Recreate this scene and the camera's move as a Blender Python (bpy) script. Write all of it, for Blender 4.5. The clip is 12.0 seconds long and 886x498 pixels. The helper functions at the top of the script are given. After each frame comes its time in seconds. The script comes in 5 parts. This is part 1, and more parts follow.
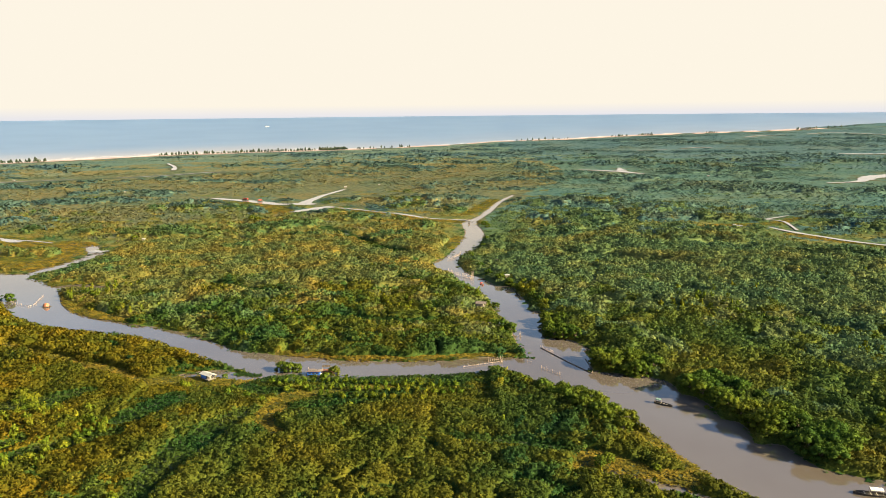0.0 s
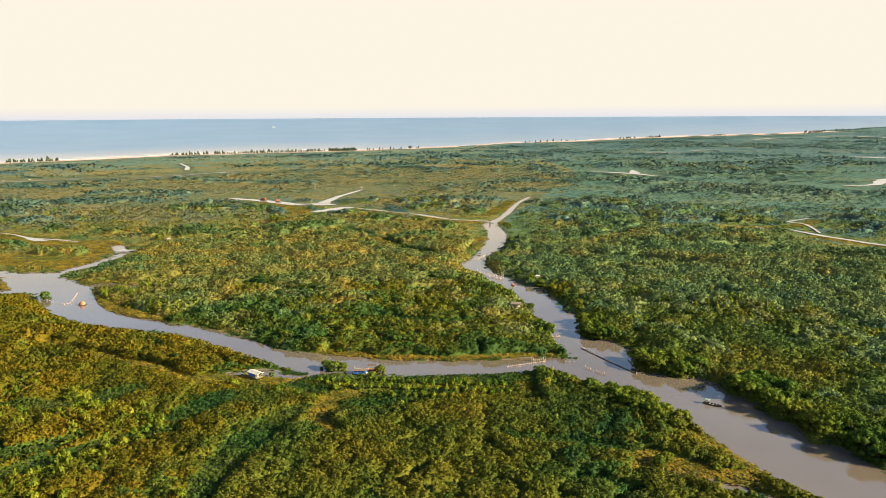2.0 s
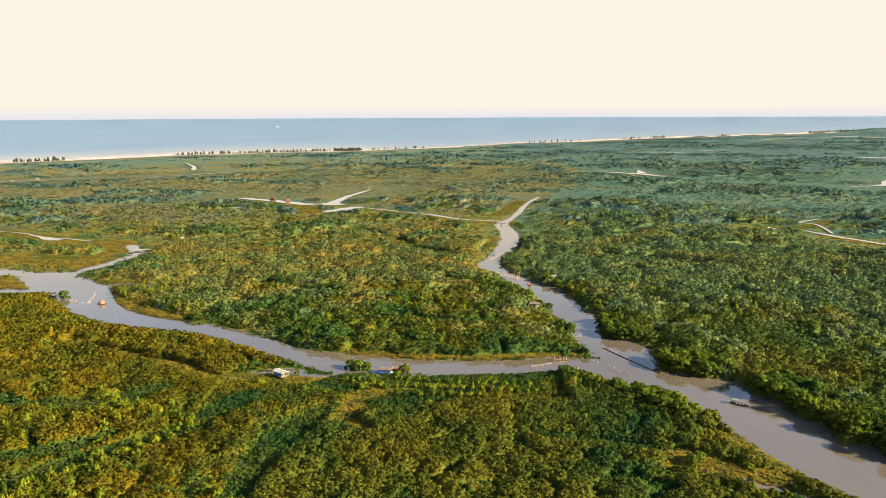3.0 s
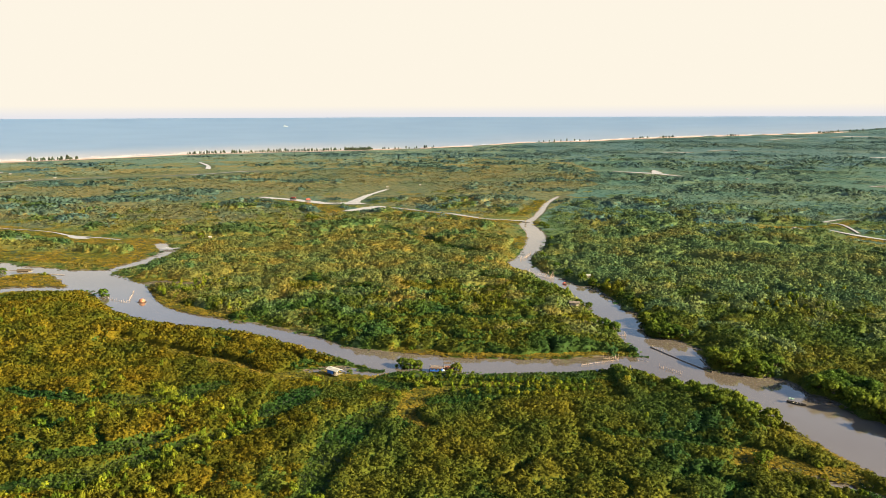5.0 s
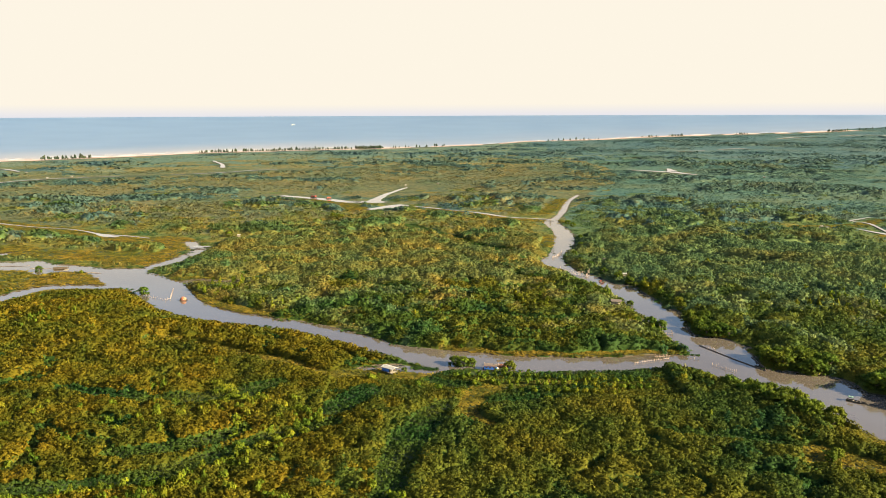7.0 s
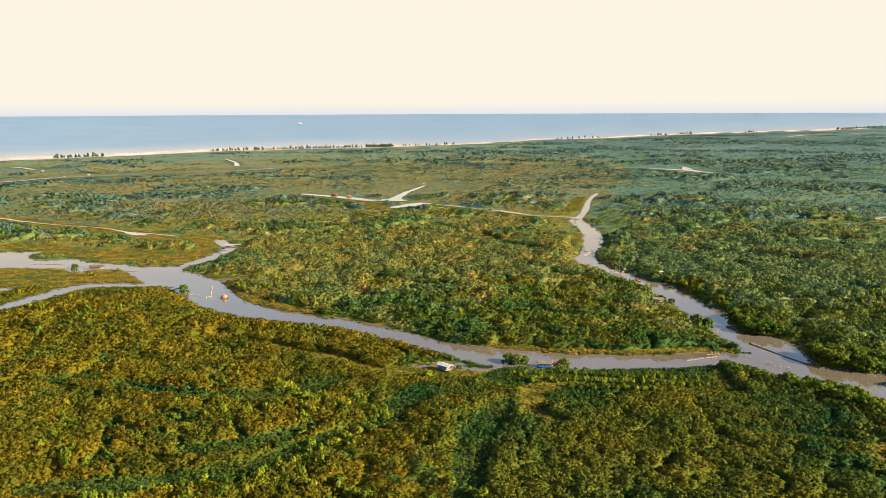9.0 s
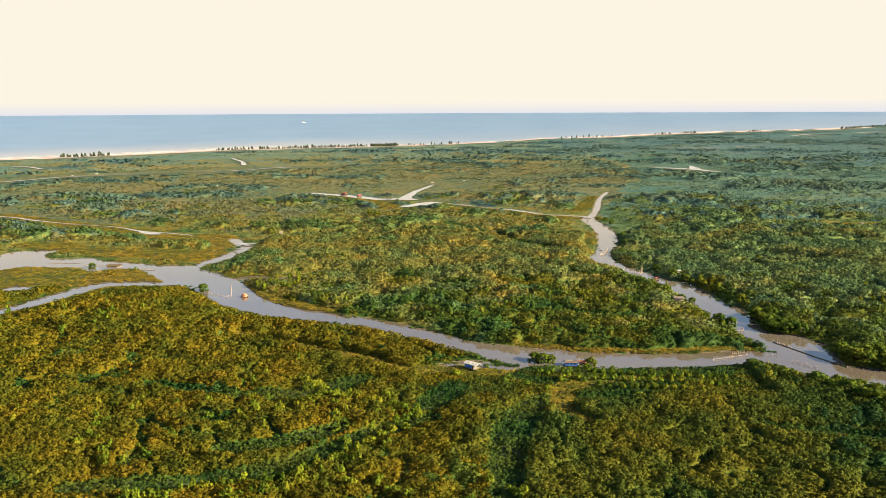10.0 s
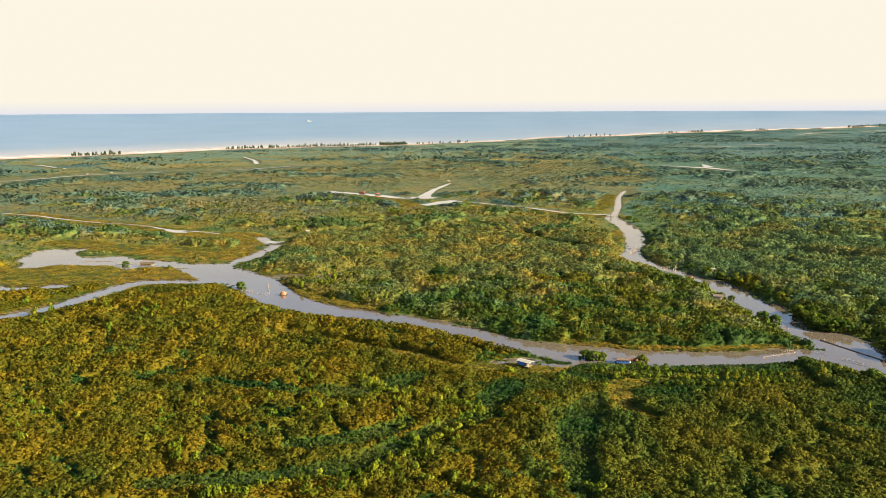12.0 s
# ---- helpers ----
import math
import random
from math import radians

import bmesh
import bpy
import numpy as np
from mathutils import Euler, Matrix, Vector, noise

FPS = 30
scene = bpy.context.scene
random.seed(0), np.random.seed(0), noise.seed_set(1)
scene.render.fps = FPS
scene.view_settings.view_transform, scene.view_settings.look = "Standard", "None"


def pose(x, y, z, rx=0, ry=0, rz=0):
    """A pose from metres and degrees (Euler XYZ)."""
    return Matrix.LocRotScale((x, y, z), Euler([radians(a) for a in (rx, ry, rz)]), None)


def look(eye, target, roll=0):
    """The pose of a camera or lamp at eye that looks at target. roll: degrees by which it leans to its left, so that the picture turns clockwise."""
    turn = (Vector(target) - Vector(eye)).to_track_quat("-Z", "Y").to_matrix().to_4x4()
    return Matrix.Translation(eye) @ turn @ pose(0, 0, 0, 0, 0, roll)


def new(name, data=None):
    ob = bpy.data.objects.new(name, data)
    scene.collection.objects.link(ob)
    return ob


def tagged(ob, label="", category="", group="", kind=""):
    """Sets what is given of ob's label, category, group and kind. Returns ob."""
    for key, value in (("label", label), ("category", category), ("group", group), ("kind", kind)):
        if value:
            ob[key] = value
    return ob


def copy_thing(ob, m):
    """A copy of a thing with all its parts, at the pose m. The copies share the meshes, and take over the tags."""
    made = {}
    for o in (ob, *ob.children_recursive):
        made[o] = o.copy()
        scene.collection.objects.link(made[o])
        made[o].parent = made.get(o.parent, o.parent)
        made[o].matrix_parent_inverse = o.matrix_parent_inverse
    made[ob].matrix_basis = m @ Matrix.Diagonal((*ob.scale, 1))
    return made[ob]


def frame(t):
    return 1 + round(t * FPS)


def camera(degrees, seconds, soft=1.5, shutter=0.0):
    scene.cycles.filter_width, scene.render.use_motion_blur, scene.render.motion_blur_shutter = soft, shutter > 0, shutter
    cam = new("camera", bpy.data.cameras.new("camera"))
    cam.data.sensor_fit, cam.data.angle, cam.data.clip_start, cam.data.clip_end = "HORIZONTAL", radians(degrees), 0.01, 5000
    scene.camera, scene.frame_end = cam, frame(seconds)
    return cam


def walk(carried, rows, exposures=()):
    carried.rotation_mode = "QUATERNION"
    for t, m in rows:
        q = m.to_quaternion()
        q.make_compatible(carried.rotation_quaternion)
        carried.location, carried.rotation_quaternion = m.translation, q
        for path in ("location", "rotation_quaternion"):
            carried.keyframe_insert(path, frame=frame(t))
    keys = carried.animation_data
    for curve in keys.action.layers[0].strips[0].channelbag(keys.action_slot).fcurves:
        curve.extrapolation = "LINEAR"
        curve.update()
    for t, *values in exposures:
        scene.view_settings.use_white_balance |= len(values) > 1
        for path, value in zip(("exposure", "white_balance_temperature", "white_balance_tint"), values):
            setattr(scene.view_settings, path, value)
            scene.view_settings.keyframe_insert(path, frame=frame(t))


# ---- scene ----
cam = camera(61.3, 12.0, soft=0.85)
PATH = [
    (0, (24.948, 6.049, 108.424), (25.082, 104.415, 90.424), -0.579),
    (0.5, (20.597, 5.536, 108.387), (20.647, 103.915, 90.457), -0.499),
    (1, (16.110, 5.052, 108.362), (16.070, 103.442, 90.488), -0.430),
    (1.5, (11.497, 4.597, 108.348), (11.360, 102.994, 90.515), -0.371),
    (2, (6.765, 4.167, 108.344), (6.526, 102.569, 90.538), -0.321),
    (2.5, (1.922, 3.761, 108.349), (1.578, 102.165, 90.558), -0.281),
    (3, (-3.022, 3.375, 108.361), (-3.477, 101.780, 90.574), -0.249),
    (5, (-23.653, 2.002, 108.461), (-24.567, 100.388, 90.595), -0.190),
    (5.5, (-28.983, 1.689, 108.494), (-30.012, 100.068, 90.589), -0.189),
    (6, (-34.364, 1.385, 108.526), (-35.508, 99.754, 90.578), -0.192),
    (6.5, (-39.789, 1.086, 108.558), (-41.045, 99.445, 90.561), -0.198),
    (7, (-45.250, 0.790, 108.587), (-46.615, 99.139, 90.539), -0.206),
    (9, (-67.278, -0.399, 108.662), (-69.036, 97.903, 90.395), -0.251),
    (9.5, (-72.790, -0.709, 108.663), (-74.631, 97.581, 90.343), -0.262),
    (10, (-78.287, -1.030, 108.656), (-80.204, 97.250, 90.285), -0.271),
    (10.5, (-83.761, -1.361, 108.638), (-85.745, 96.908, 90.221), -0.277),
    (11, (-89.204, -1.707, 108.609), (-91.246, 96.553, 90.149), -0.280),
    (11.5, (-94.607, -2.070, 108.567), (-96.697, 96.183, 90.071), -0.280),
    (12, (-99.962, -2.450, 108.510), (-102.089, 95.796, 89.985), -0.274),
]
walk(cam, [(t, look(eye, target, roll)) for t, eye, target, roll in PATH])

# ---------------- light ----------------
SUN = Vector((0.86, -0.29, 0.39)).normalized()
world = bpy.data.worlds.new("evening_sky")
scene.world = world
world.use_nodes = True
wn, wl = world.node_tree.nodes, world.node_tree.links
wn.clear()
sky = wn.new("ShaderNodeTexSky")
sky.sky_type, sky.sun_disc = "NISHITA", False
sky.sun_elevation = math.asin(SUN.z)
sky.sun_rotation = math.atan2(SUN.x, SUN.y)
sky.dust_density, sky.air_density, sky.ozone_density = 1.5, 1.0, 2.0
coord = wn.new("ShaderNodeTexCoord")
split = wn.new("ShaderNodeSeparateXYZ")
ramp = wn.new("ShaderNodeValToRGB")           # bright evening haze, thinning upwards
ramp.color_ramp.elements[0].position, ramp.color_ramp.elements[0].color = 0.155, (1, 1, 1, 1)
ramp.color_ramp.elements[1].position, ramp.color_ramp.elements[1].color = 0.25, (0.02, 0.02, 0.02, 1)
gain = wn.new("ShaderNodeVectorMath")
gain.operation = "SCALE"
gain.inputs["Scale"].default_value = 0.22
haze = wn.new("ShaderNodeMix")
haze.data_type = "RGBA"
low = wn.new("ShaderNodeValToRGB")            # paler and cooler just over the sea
low.color_ramp.elements[0].position, low.color_ramp.elements[0].color = 0.0, (0.80, 0.80, 0.86, 1)
low.color_ramp.elements[1].position, low.color_ramp.elements[1].color = 1.0, (1.0, 0.925, 0.79, 1)
span = wn.new("ShaderNodeMapRange")
span.inputs["From Min"].default_value, span.inputs["From Max"].default_value = -0.006, 0.010
bg, wout = wn.new("ShaderNodeBackground"), wn.new("ShaderNodeOutputWorld")
wl.new(coord.outputs["Generated"], split.inputs[0])
wl.new(split.outputs["Z"], ramp.inputs[0])
wl.new(split.outputs["Z"], span.inputs[0])
wl.new(span.outputs[0], low.inputs[0])
wl.new(low.outputs[0], haze.inputs[7])
wl.new(sky.outputs[0], gain.inputs[0])
wl.new(ramp.outputs[0], haze.inputs[0])
wl.new(gain.outputs[0], haze.inputs[6])
wl.new(haze.outputs[2], bg.inputs[0])
wl.new(bg.outputs[0], wout.inputs[0])
bg.inputs[1].default_value = 0.325
sun = new("sun", bpy.data.lights.new("sun", "SUN"))
sun.data.energy, sun.data.angle, sun.data.color = 6.5, radians(0.6), (1.0, 0.87, 0.52)
sun.matrix_world = look((SUN * 300)[:], (0, 0, 0))
scene.view_settings.exposure = 1.6


# ---------------- materials ----------------
def material(name, rough=0.7, spec=0.3, metal=0.0):
    m = bpy.data.materials.new(name)
    m.use_nodes = True
    b = m.node_tree.nodes["Principled BSDF"]
    b.inputs["Roughness"].default_value = rough
    b.inputs["Specular IOR Level"].default_value = spec
    b.inputs["Metallic"].default_value = metal
    return m, m.node_tree.nodes, m.node_tree.links, b


def noise_of(nodes, links, scale, detail=3.0, vector=None):
    n = nodes.new("ShaderNodeTexNoise")
    n.inputs["Scale"].default_value, n.inputs["Detail"].default_value = scale, detail
    if vector is None:
        vector = nodes.new("ShaderNodeNewGeometry").outputs["Position"]
    links.new(vector, n.inputs["Vector"])
    return n.outputs["Fac"]


def ramp_of(nodes, links, fac, stops):
    r = nodes.new("ShaderNodeValToRGB")
    e = r.color_ramp.elements
    while len(e) < len(stops):
        e.new(0.5)
    for k, (p, c) in zip(e, stops):
        k.position, k.color = p, (*c, 1)
    links.new(fac, r.inputs[0])
    return r.outputs[0]


def mix_of(nodes, links, fac, a, b, how="MIX"):
    m = nodes.new("ShaderNodeMix")
    m.data_type, m.blend_type = "RGBA", how
    for socket, value in ((0, fac), (6, a), (7, b)):
        if hasattr(value, "is_linked"):
            links.new(value, m.inputs[socket])
        elif isinstance(value, tuple):
            m.inputs[socket].default_value = (*value, 1)
        else:
            m.inputs[socket].default_value = value
    return m.outputs[2]


def bump_of(nodes, links, shader, height, strength, distance):
    b = nodes.new("ShaderNodeBump")
    b.inputs["Strength"].default_value, b.inputs["Distance"].default_value = strength, distance
    links.new(height, b.inputs["Height"])
    links.new(b.outputs[0], shader.inputs["Normal"])


def leaf_material(name, young, old, dry, patch=0.012, through_light=0.24, glint=1.4):
    """Foliage: species patches, bush-to-bush and leaf-to-leaf variation, some light through the leaves."""
    m, n, l, b = material(name, 0.72, 0.05)
    wide = ramp_of(n, l, noise_of(n, l, patch, 4.0), [(0.36, old), (0.52, young), (0.66, dry)])
    bush = ramp_of(n, l, noise_of(n, l, 0.16, 3.0), [(0.3, (0.50, 0.62, 0.60)), (0.7, (1.42, 1.26, 1.02))])
    tone = mix_of(n, l, 1.0, wide, bush, "MULTIPLY")
    tuft = ramp_of(n, l, noise_of(n, l, 1.3, 2.0), [(0.3, (0.66, 0.72, 0.70)), (0.7, (1.26, 1.2, 1.1))])
    tone = mix_of(n, l, 1.0, tone, tuft, "MULTIPLY")
    island = n.new("ShaderNodeNewGeometry").outputs["Random Per Island"]
    # random leaf tones; glint puts a highlight into the colour of the brightest
    leaf = ramp_of(n, l, island, [(0.0, (0.88, 0.90, 0.90)), (0.7, (1.06, 1.04, 1.0)), (1.0, (glint, glint * 0.93, glint * 0.78))])
    tone = mix_of(n, l, 1.0, tone, leaf, "MULTIPLY")
    l.new(tone, b.inputs["Base Color"])
    t = n.new("ShaderNodeBsdfTranslucent")
    l.new(tone, t.inputs[0])
    s = n.new("ShaderNodeMixShader")
    s.inputs[0].default_value = through_light
    l.new(b.outputs[0], s.inputs[1])
    l.new(t.outputs[0], s.inputs[2])
    l.new(s.outputs[0], n["Material Output"].inputs[0])
    return m


LEAF_SHRUB = leaf_material("mangrove_leaf", (0.074, 0.085, 0.014), (0.045, 0.073, 0.018), (0.098, 0.092, 0.013), 0.03)
LEAF_GOLD = leaf_material("golden_mangrove_leaf", (0.094, 0.084, 0.009), (0.066, 0.075, 0.011), (0.117, 0.088, 0.009), 0.035)
LEAF_GREEN = leaf_material("green_mangrove_leaf", (0.043, 0.077, 0.018), (0.024, 0.061, 0.024), (0.065, 0.083, 0.016), 0.03)
LEAF_OLIVE = leaf_material("olive_scrub_leaf", (0.075, 0.100, 0.022), (0.046, 0.082, 0.026), (0.109, 0.101, 0.019), 0.025, glint=1.15)
# mid-distance scrub: leaf colours with a little painted haze, so bluer
LEAF_HAZY_MID = leaf_material("hazy_golden_scrub_leaf", (0.132, 0.134, 0.047), (0.089, 0.125, 0.057), (0.171, 0.139, 0.041), 0.03, glint=1.15)
LEAF_HAZY_MID_GREEN = leaf_material("hazy_green_scrub_leaf", (0.085, 0.124, 0.048), (0.057, 0.109, 0.053), (0.118, 0.130, 0.040), 0.03, glint=1.15)
LEAF_HAZY_MID_EAST = leaf_material("hazy_dull_scrub_leaf", (0.092, 0.133, 0.064), (0.066, 0.116, 0.068), (0.135, 0.140, 0.055), 0.02, glint=1.15)
# far leaves: distance haze is painted in as bluish base colours
LEAF_HAZY_WOOD = leaf_material("hazy_woodland_leaf", (0.076, 0.126, 0.126), (0.059, 0.110, 0.133), (0.105, 0.136, 0.113), 0.010, glint=1.2)
LEAF_HAZY_PLAIN = leaf_material("hazy_marsh_scrub_leaf", (0.135, 0.138, 0.088), (0.101, 0.128, 0.091), (0.162, 0.144, 0.079), 0.010, glint=1.2)
LEAF_HAZY_PLAIN_EAST = leaf_material("hazy_dull_marsh_scrub_leaf", (0.081, 0.140, 0.139), (0.061, 0.126, 0.142), (0.113, 0.153, 0.126), 0.008, glint=1.15)
LEAF_HAZY_FAR = leaf_material("hazy_coastal_wood_leaf", (0.077, 0.135, 0.172), (0.063, 0.121, 0.170), (0.098, 0.144, 0.164), 0.006, glint=1.1)
LEAF_HAZY_STRAND = leaf_material("hazy_coastal_scrub_leaf", (0.113, 0.167, 0.159), (0.094, 0.153, 0.157), (0.150, 0.177, 0.149), 0.006, glint=1.1)
LEAF_TREE = leaf_material("riverside_leaf", (0.075, 0.108, 0.015), (0.048, 0.092, 0.017), (0.100, 0.112, 0.015), 0.03)
LEAF_BRIGHT = leaf_material("young_tree_leaf", (0.104, 0.132, 0.013), (0.070, 0.114, 0.013), (0.139, 0.135, 0.014), 0.05)
LEAF_GRASS = leaf_material("reed_grass", (0.161, 0.131, 0.025), (0.113, 0.116, 0.025), (0.194, 0.138, 0.026), 0.02)
LEAF_LOW = leaf_material("low_marsh_growth", (0.041, 0.072, 0.017), (0.022, 0.060, 0.018), (0.061, 0.077, 0.017), 0.03)
LEAF_PINE = leaf_material("casuarina_needles", (0.060, 0.082, 0.064), (0.046, 0.070, 0.060), (0.074, 0.088, 0.062), 0.02, 0.1)


def make_ground():
    m, n, l, b = material("marsh_ground", 0.85, 0.2)
    grass = ramp_of(n, l, noise_of(n, l, 0.02, 5.0), [(0.35, (0.032, 0.054, 0.024)), (0.5, (0.046, 0.060, 0.024)), (0.68, (0.066, 0.062, 0.026))])
    fine = ramp_of(n, l, noise_of(n, l, 0.9, 4.0), [(0.3, (0.6, 0.65, 0.6)), (0.7, (1.25, 1.2, 1.1))])
    grass = mix_of(n, l, 1.0, grass, fine, "MULTIPLY")
    sep = n.new("ShaderNodeSeparateXYZ")
    l.new(n.new("ShaderNodeNewGeometry").outputs["Position"], sep.inputs[0])
    mud = ramp_of(n, l, sep.outputs["Z"], [(0.10, (1, 1, 1)), (0.30, (0, 0, 0))])
    tone = mix_of(n, l, mud, grass, (0.11, 0.085, 0.060))
    l.new(tone, b.inputs["Base Color"])
    bump_of(n, l, b, noise_of(n, l, 0.7, 5.0), 0.8, 0.5)
    return m


def make_water(name, deep, silt, rough, ripple, scale, spec=0.5, ior=2.05):
    m, n, l, b = material(name, rough, spec)
    b.inputs["IOR"].default_value = ior
    b.inputs["Specular Tint"].default_value = (0.96, 0.96, 1.0, 1)
    tone = ramp_of(n, l, noise_of(n, l, 0.012, 4.0), [(0.35, deep), (0.65, silt)])
    l.new(tone, b.inputs["Base Color"])
    bump_of(n, l, b, noise_of(n, l, scale, 3.0), ripple, 0.1)
    return m


def plain(name, colour, rough=0.7, metal=0.0, wear=0.25, scale=1.5):
    """A painted, wooden or metal surface with stains and fine grain."""
    m, n, l, b = material(name, rough, 0.3, metal)
    dark = tuple(c * (1 - wear) for c in colour)
    light = tuple(min(1, c * (1 + wear * 0.6)) for c in colour)
    tone = ramp_of(n, l, noise_of(n, l, scale, 5.0), [(0.3, dark), (0.7, light)])
    grain = ramp_of(n, l, noise_of(n, l, scale * 12, 2.0), [(0.3, (0.88, 0.88, 0.88)), (0.7, (1.08, 1.08, 1.08))])
    l.new(mix_of(n, l, 1.0, tone, grain, "MULTIPLY"), b.inputs["Base Color"])
    bump_of(n, l, b, noise_of(n, l, scale * 6, 3.0), 0.3, 0.02)
    return m


GROUND = make_ground()
RIVER = make_water("silty_river_water", (0.092, 0.070, 0.054), (0.112, 0.092, 0.080), 0.05, 0.03, 0.5, 0.5, 1.82)
def make_sea_water():
    """Blue water, clouded by silt towards the shore."""
    m, n, l, b = material("sea_water", 0.3, 0.36)
    blue = ramp_of(n, l, noise_of(n, l, 0.004, 4.0), [(0.35, (0.074, 0.142, 0.252)), (0.65, (0.100, 0.172, 0.282))])
    silt = n.new("ShaderNodeAttribute")
    silt.attribute_name = "silt"
    l.new(mix_of(n, l, silt.outputs["Fac"], blue, (0.34, 0.29, 0.27)), b.inputs["Base Color"])
    bump_of(n, l, b, noise_of(n, l, 0.05, 3.0), 0.4, 0.1)
    return m


SEA = make_sea_water()
POND = make_water("pond_water", (0.17, 0.15, 0.145), (0.23, 0.21, 0.205), 0.08, 0.1, 0.8)
SAND = plain("beach_sand", (0.42, 0.30, 0.275), 0.9, 0, 0.25, 0.02)
FOAM = plain("sea_foam", (0.80, 0.72, 0.70), 0.8, 0, 0.1, 0.05)


# ---------------- the plan ----------------
# channels: (x, y, half width) along the middle, placed to fit the camera's view
MAIN_RIVER = [(205, 120, 27), (161, 163, 23), (130, 204, 19.5), (120, 223, 17), (113, 241, 16), (108, 255, 15), (100, 277, 15), (89, 299, 14),
              (79, 313, 14), (73, 338, 13), (66, 361, 9), (64, 410, 9), (57, 452, 10.5), (45, 486, 11.5), (36, 527, 12), (35, 556, 15),
              (42, 581, 12), (50, 647, 11.5), (52, 711, 9.5), (57, 750, 8), (74, 811, 6.5), (94, 893, 4.5), (116, 972, 2.5)]
CROSS_RIVER = [(78, 312, 8), (54, 318, 9), (29, 314, 9), (4, 313, 9.5), (-20, 314, 10.5), (-36, 317, 11.5), (-52, 321, 12), (-63, 327, 10.5),
               (-78, 334, 9), (-92, 347, 9), (-118, 368, 8.5), (-141, 378, 9.5), (-172, 391, 10.5), (-195, 407, 12.5), (-214, 431, 14),
               (-234, 461, 16), (-256, 478, 17), (-277, 502, 16), (-292, 508, 9)]
# banks of the open water: closed outlines, placed to fit the camera's view
EAST_SHORE = [(124, 992), (99.5, 916), (79, 821), (62.5, 759.5), (59.5, 728.5), (62.5, 672.5), (56, 619), (48.5, 583), (41.5, 573.5), (36.5, 546.5), (39.5, 518), (46.5, 499.5), (54.5, 480), (59.5, 467), (68, 465.5), (70.5, 444.5), (74, 423.5)]
EAST_POINTS = [(72.5, 406.5), (78.5, 404), (78.5, 392.5), (73.5, 363.5), (74.5, 356), (84, 353.5), (87.5, 349), (89, 336), (90.5, 324), (88.5, 309.5), (94, 305.5), (99.5, 304), (104.5, 297), (107.5, 301), (113, 315.5), (110, 299.5), (115, 297), (117, 288.5), (117, 280.5), (121.5, 277.5), (124.5, 267), (123.5, 256.5), (128.5, 254), (129, 245.5), (127, 237), (129.5, 235.5), (136, 235), (138, 226), (139.5, 218.5), (146, 214), (162, 205), (190, 175), (250, 110)]
WEST_SHORE = [(200, 70), (146, 150), (111.5, 202), (108, 208), (102.5, 221), (98, 235), (95.5, 246), (91, 255), (84, 268), (72, 283), (60, 297), (52, 306), (54, 321.5), (62.5, 325.5), (61.5, 337), (59.5, 358.5), (60, 377), (55, 401.5), (54, 408.5), (50.5, 437.5), (38.5, 472), (31.5, 501), (22, 520), (18.5, 544.5), (26.5, 562), (34.5, 598), (46, 669.5), (45.5, 721), (44.5, 744), (51, 755.5), (63.5, 785), (76, 840.5), (95.5, 922), (120, 992)]
LAGOON = [(-264.5, 511), (-288, 515), (-310, 525), (-338.5, 533.5), (-354, 544), (-380.5, 542), (-389.5, 546.5), (-396.5, 564.5), (-391, 576.5), (-410.5, 574.5), (-428, 569.5), (-428, 553.5), (-423.5, 527.5), (-413, 515.5), (-409.5, 502), (-395.5, 500), (-381.5, 511.5), (-364.5, 509.5), (-343.5, 507.5), (-327, 492.5), (-323, 502), (-302, 503.5), (-282, 492.5), (-263.5, 472), (-254.5, 460.5), (-241, 446.5), (-238.5, 475)]
NORTH_CREEK = [(-270, 503.5), (-263.5, 535.5), (-256.5, 559.5), (-254, 573.5), (-256.5, 591), (-275, 626), (-266.5, 629), (-251.5, 601.5), (-244.5, 596), (-244, 571), (-246.5, 555), (-247.5, 535.5), (-258, 517), (-261, 498)]
SIDE_CREEK = [(-250, 460, 5), (-285, 459, 6), (-303, 457, 7), (-312, 438, 7.5), (-319, 418, 7.5), (-326, 399, 7), (-335, 386, 6.5), (-345, 377, 6.5), (-385, 340, 6)]
SOUTH_CREEK = [(70, 219, 1.0), (77, 215, 1.4), (85, 210.5, 2.0), (94, 204, 2.6), (101, 197, 3.2), (112, 188, 4), (128, 174, 6)]
REED_CREEK = [(-226, 466, 7), (-216, 474, 6), (-204, 475, 5.5), (-193, 474, 5), (-180, 481, 4.6), (-166, 485, 3.6), (-152, 487, 2.2)]
SHORE_CREEK = [(-266, 505, 3), (-250, 496, 3), (-238, 484, 3.5)]
HUT_INLET = [(-45, 312, 6), (-59, 304, 4), (-69, 309, 4), (-77, 309, 3), (-84, 307, 2.5)]
TIDAL_POOLS = [[(-386, 441, 6), (-371, 441, 6)], [(-355, 447, 6.5), (-349, 447, 7)], [(55, 382, 4.5), (48, 381, 4), (42, 385, 3)],
               [(50, 558, 3), (62, 568, 3.2), (75, 571, 2.4), (90, 566, 1)], [(93, 336, 2), (88, 342, 2.5)]]
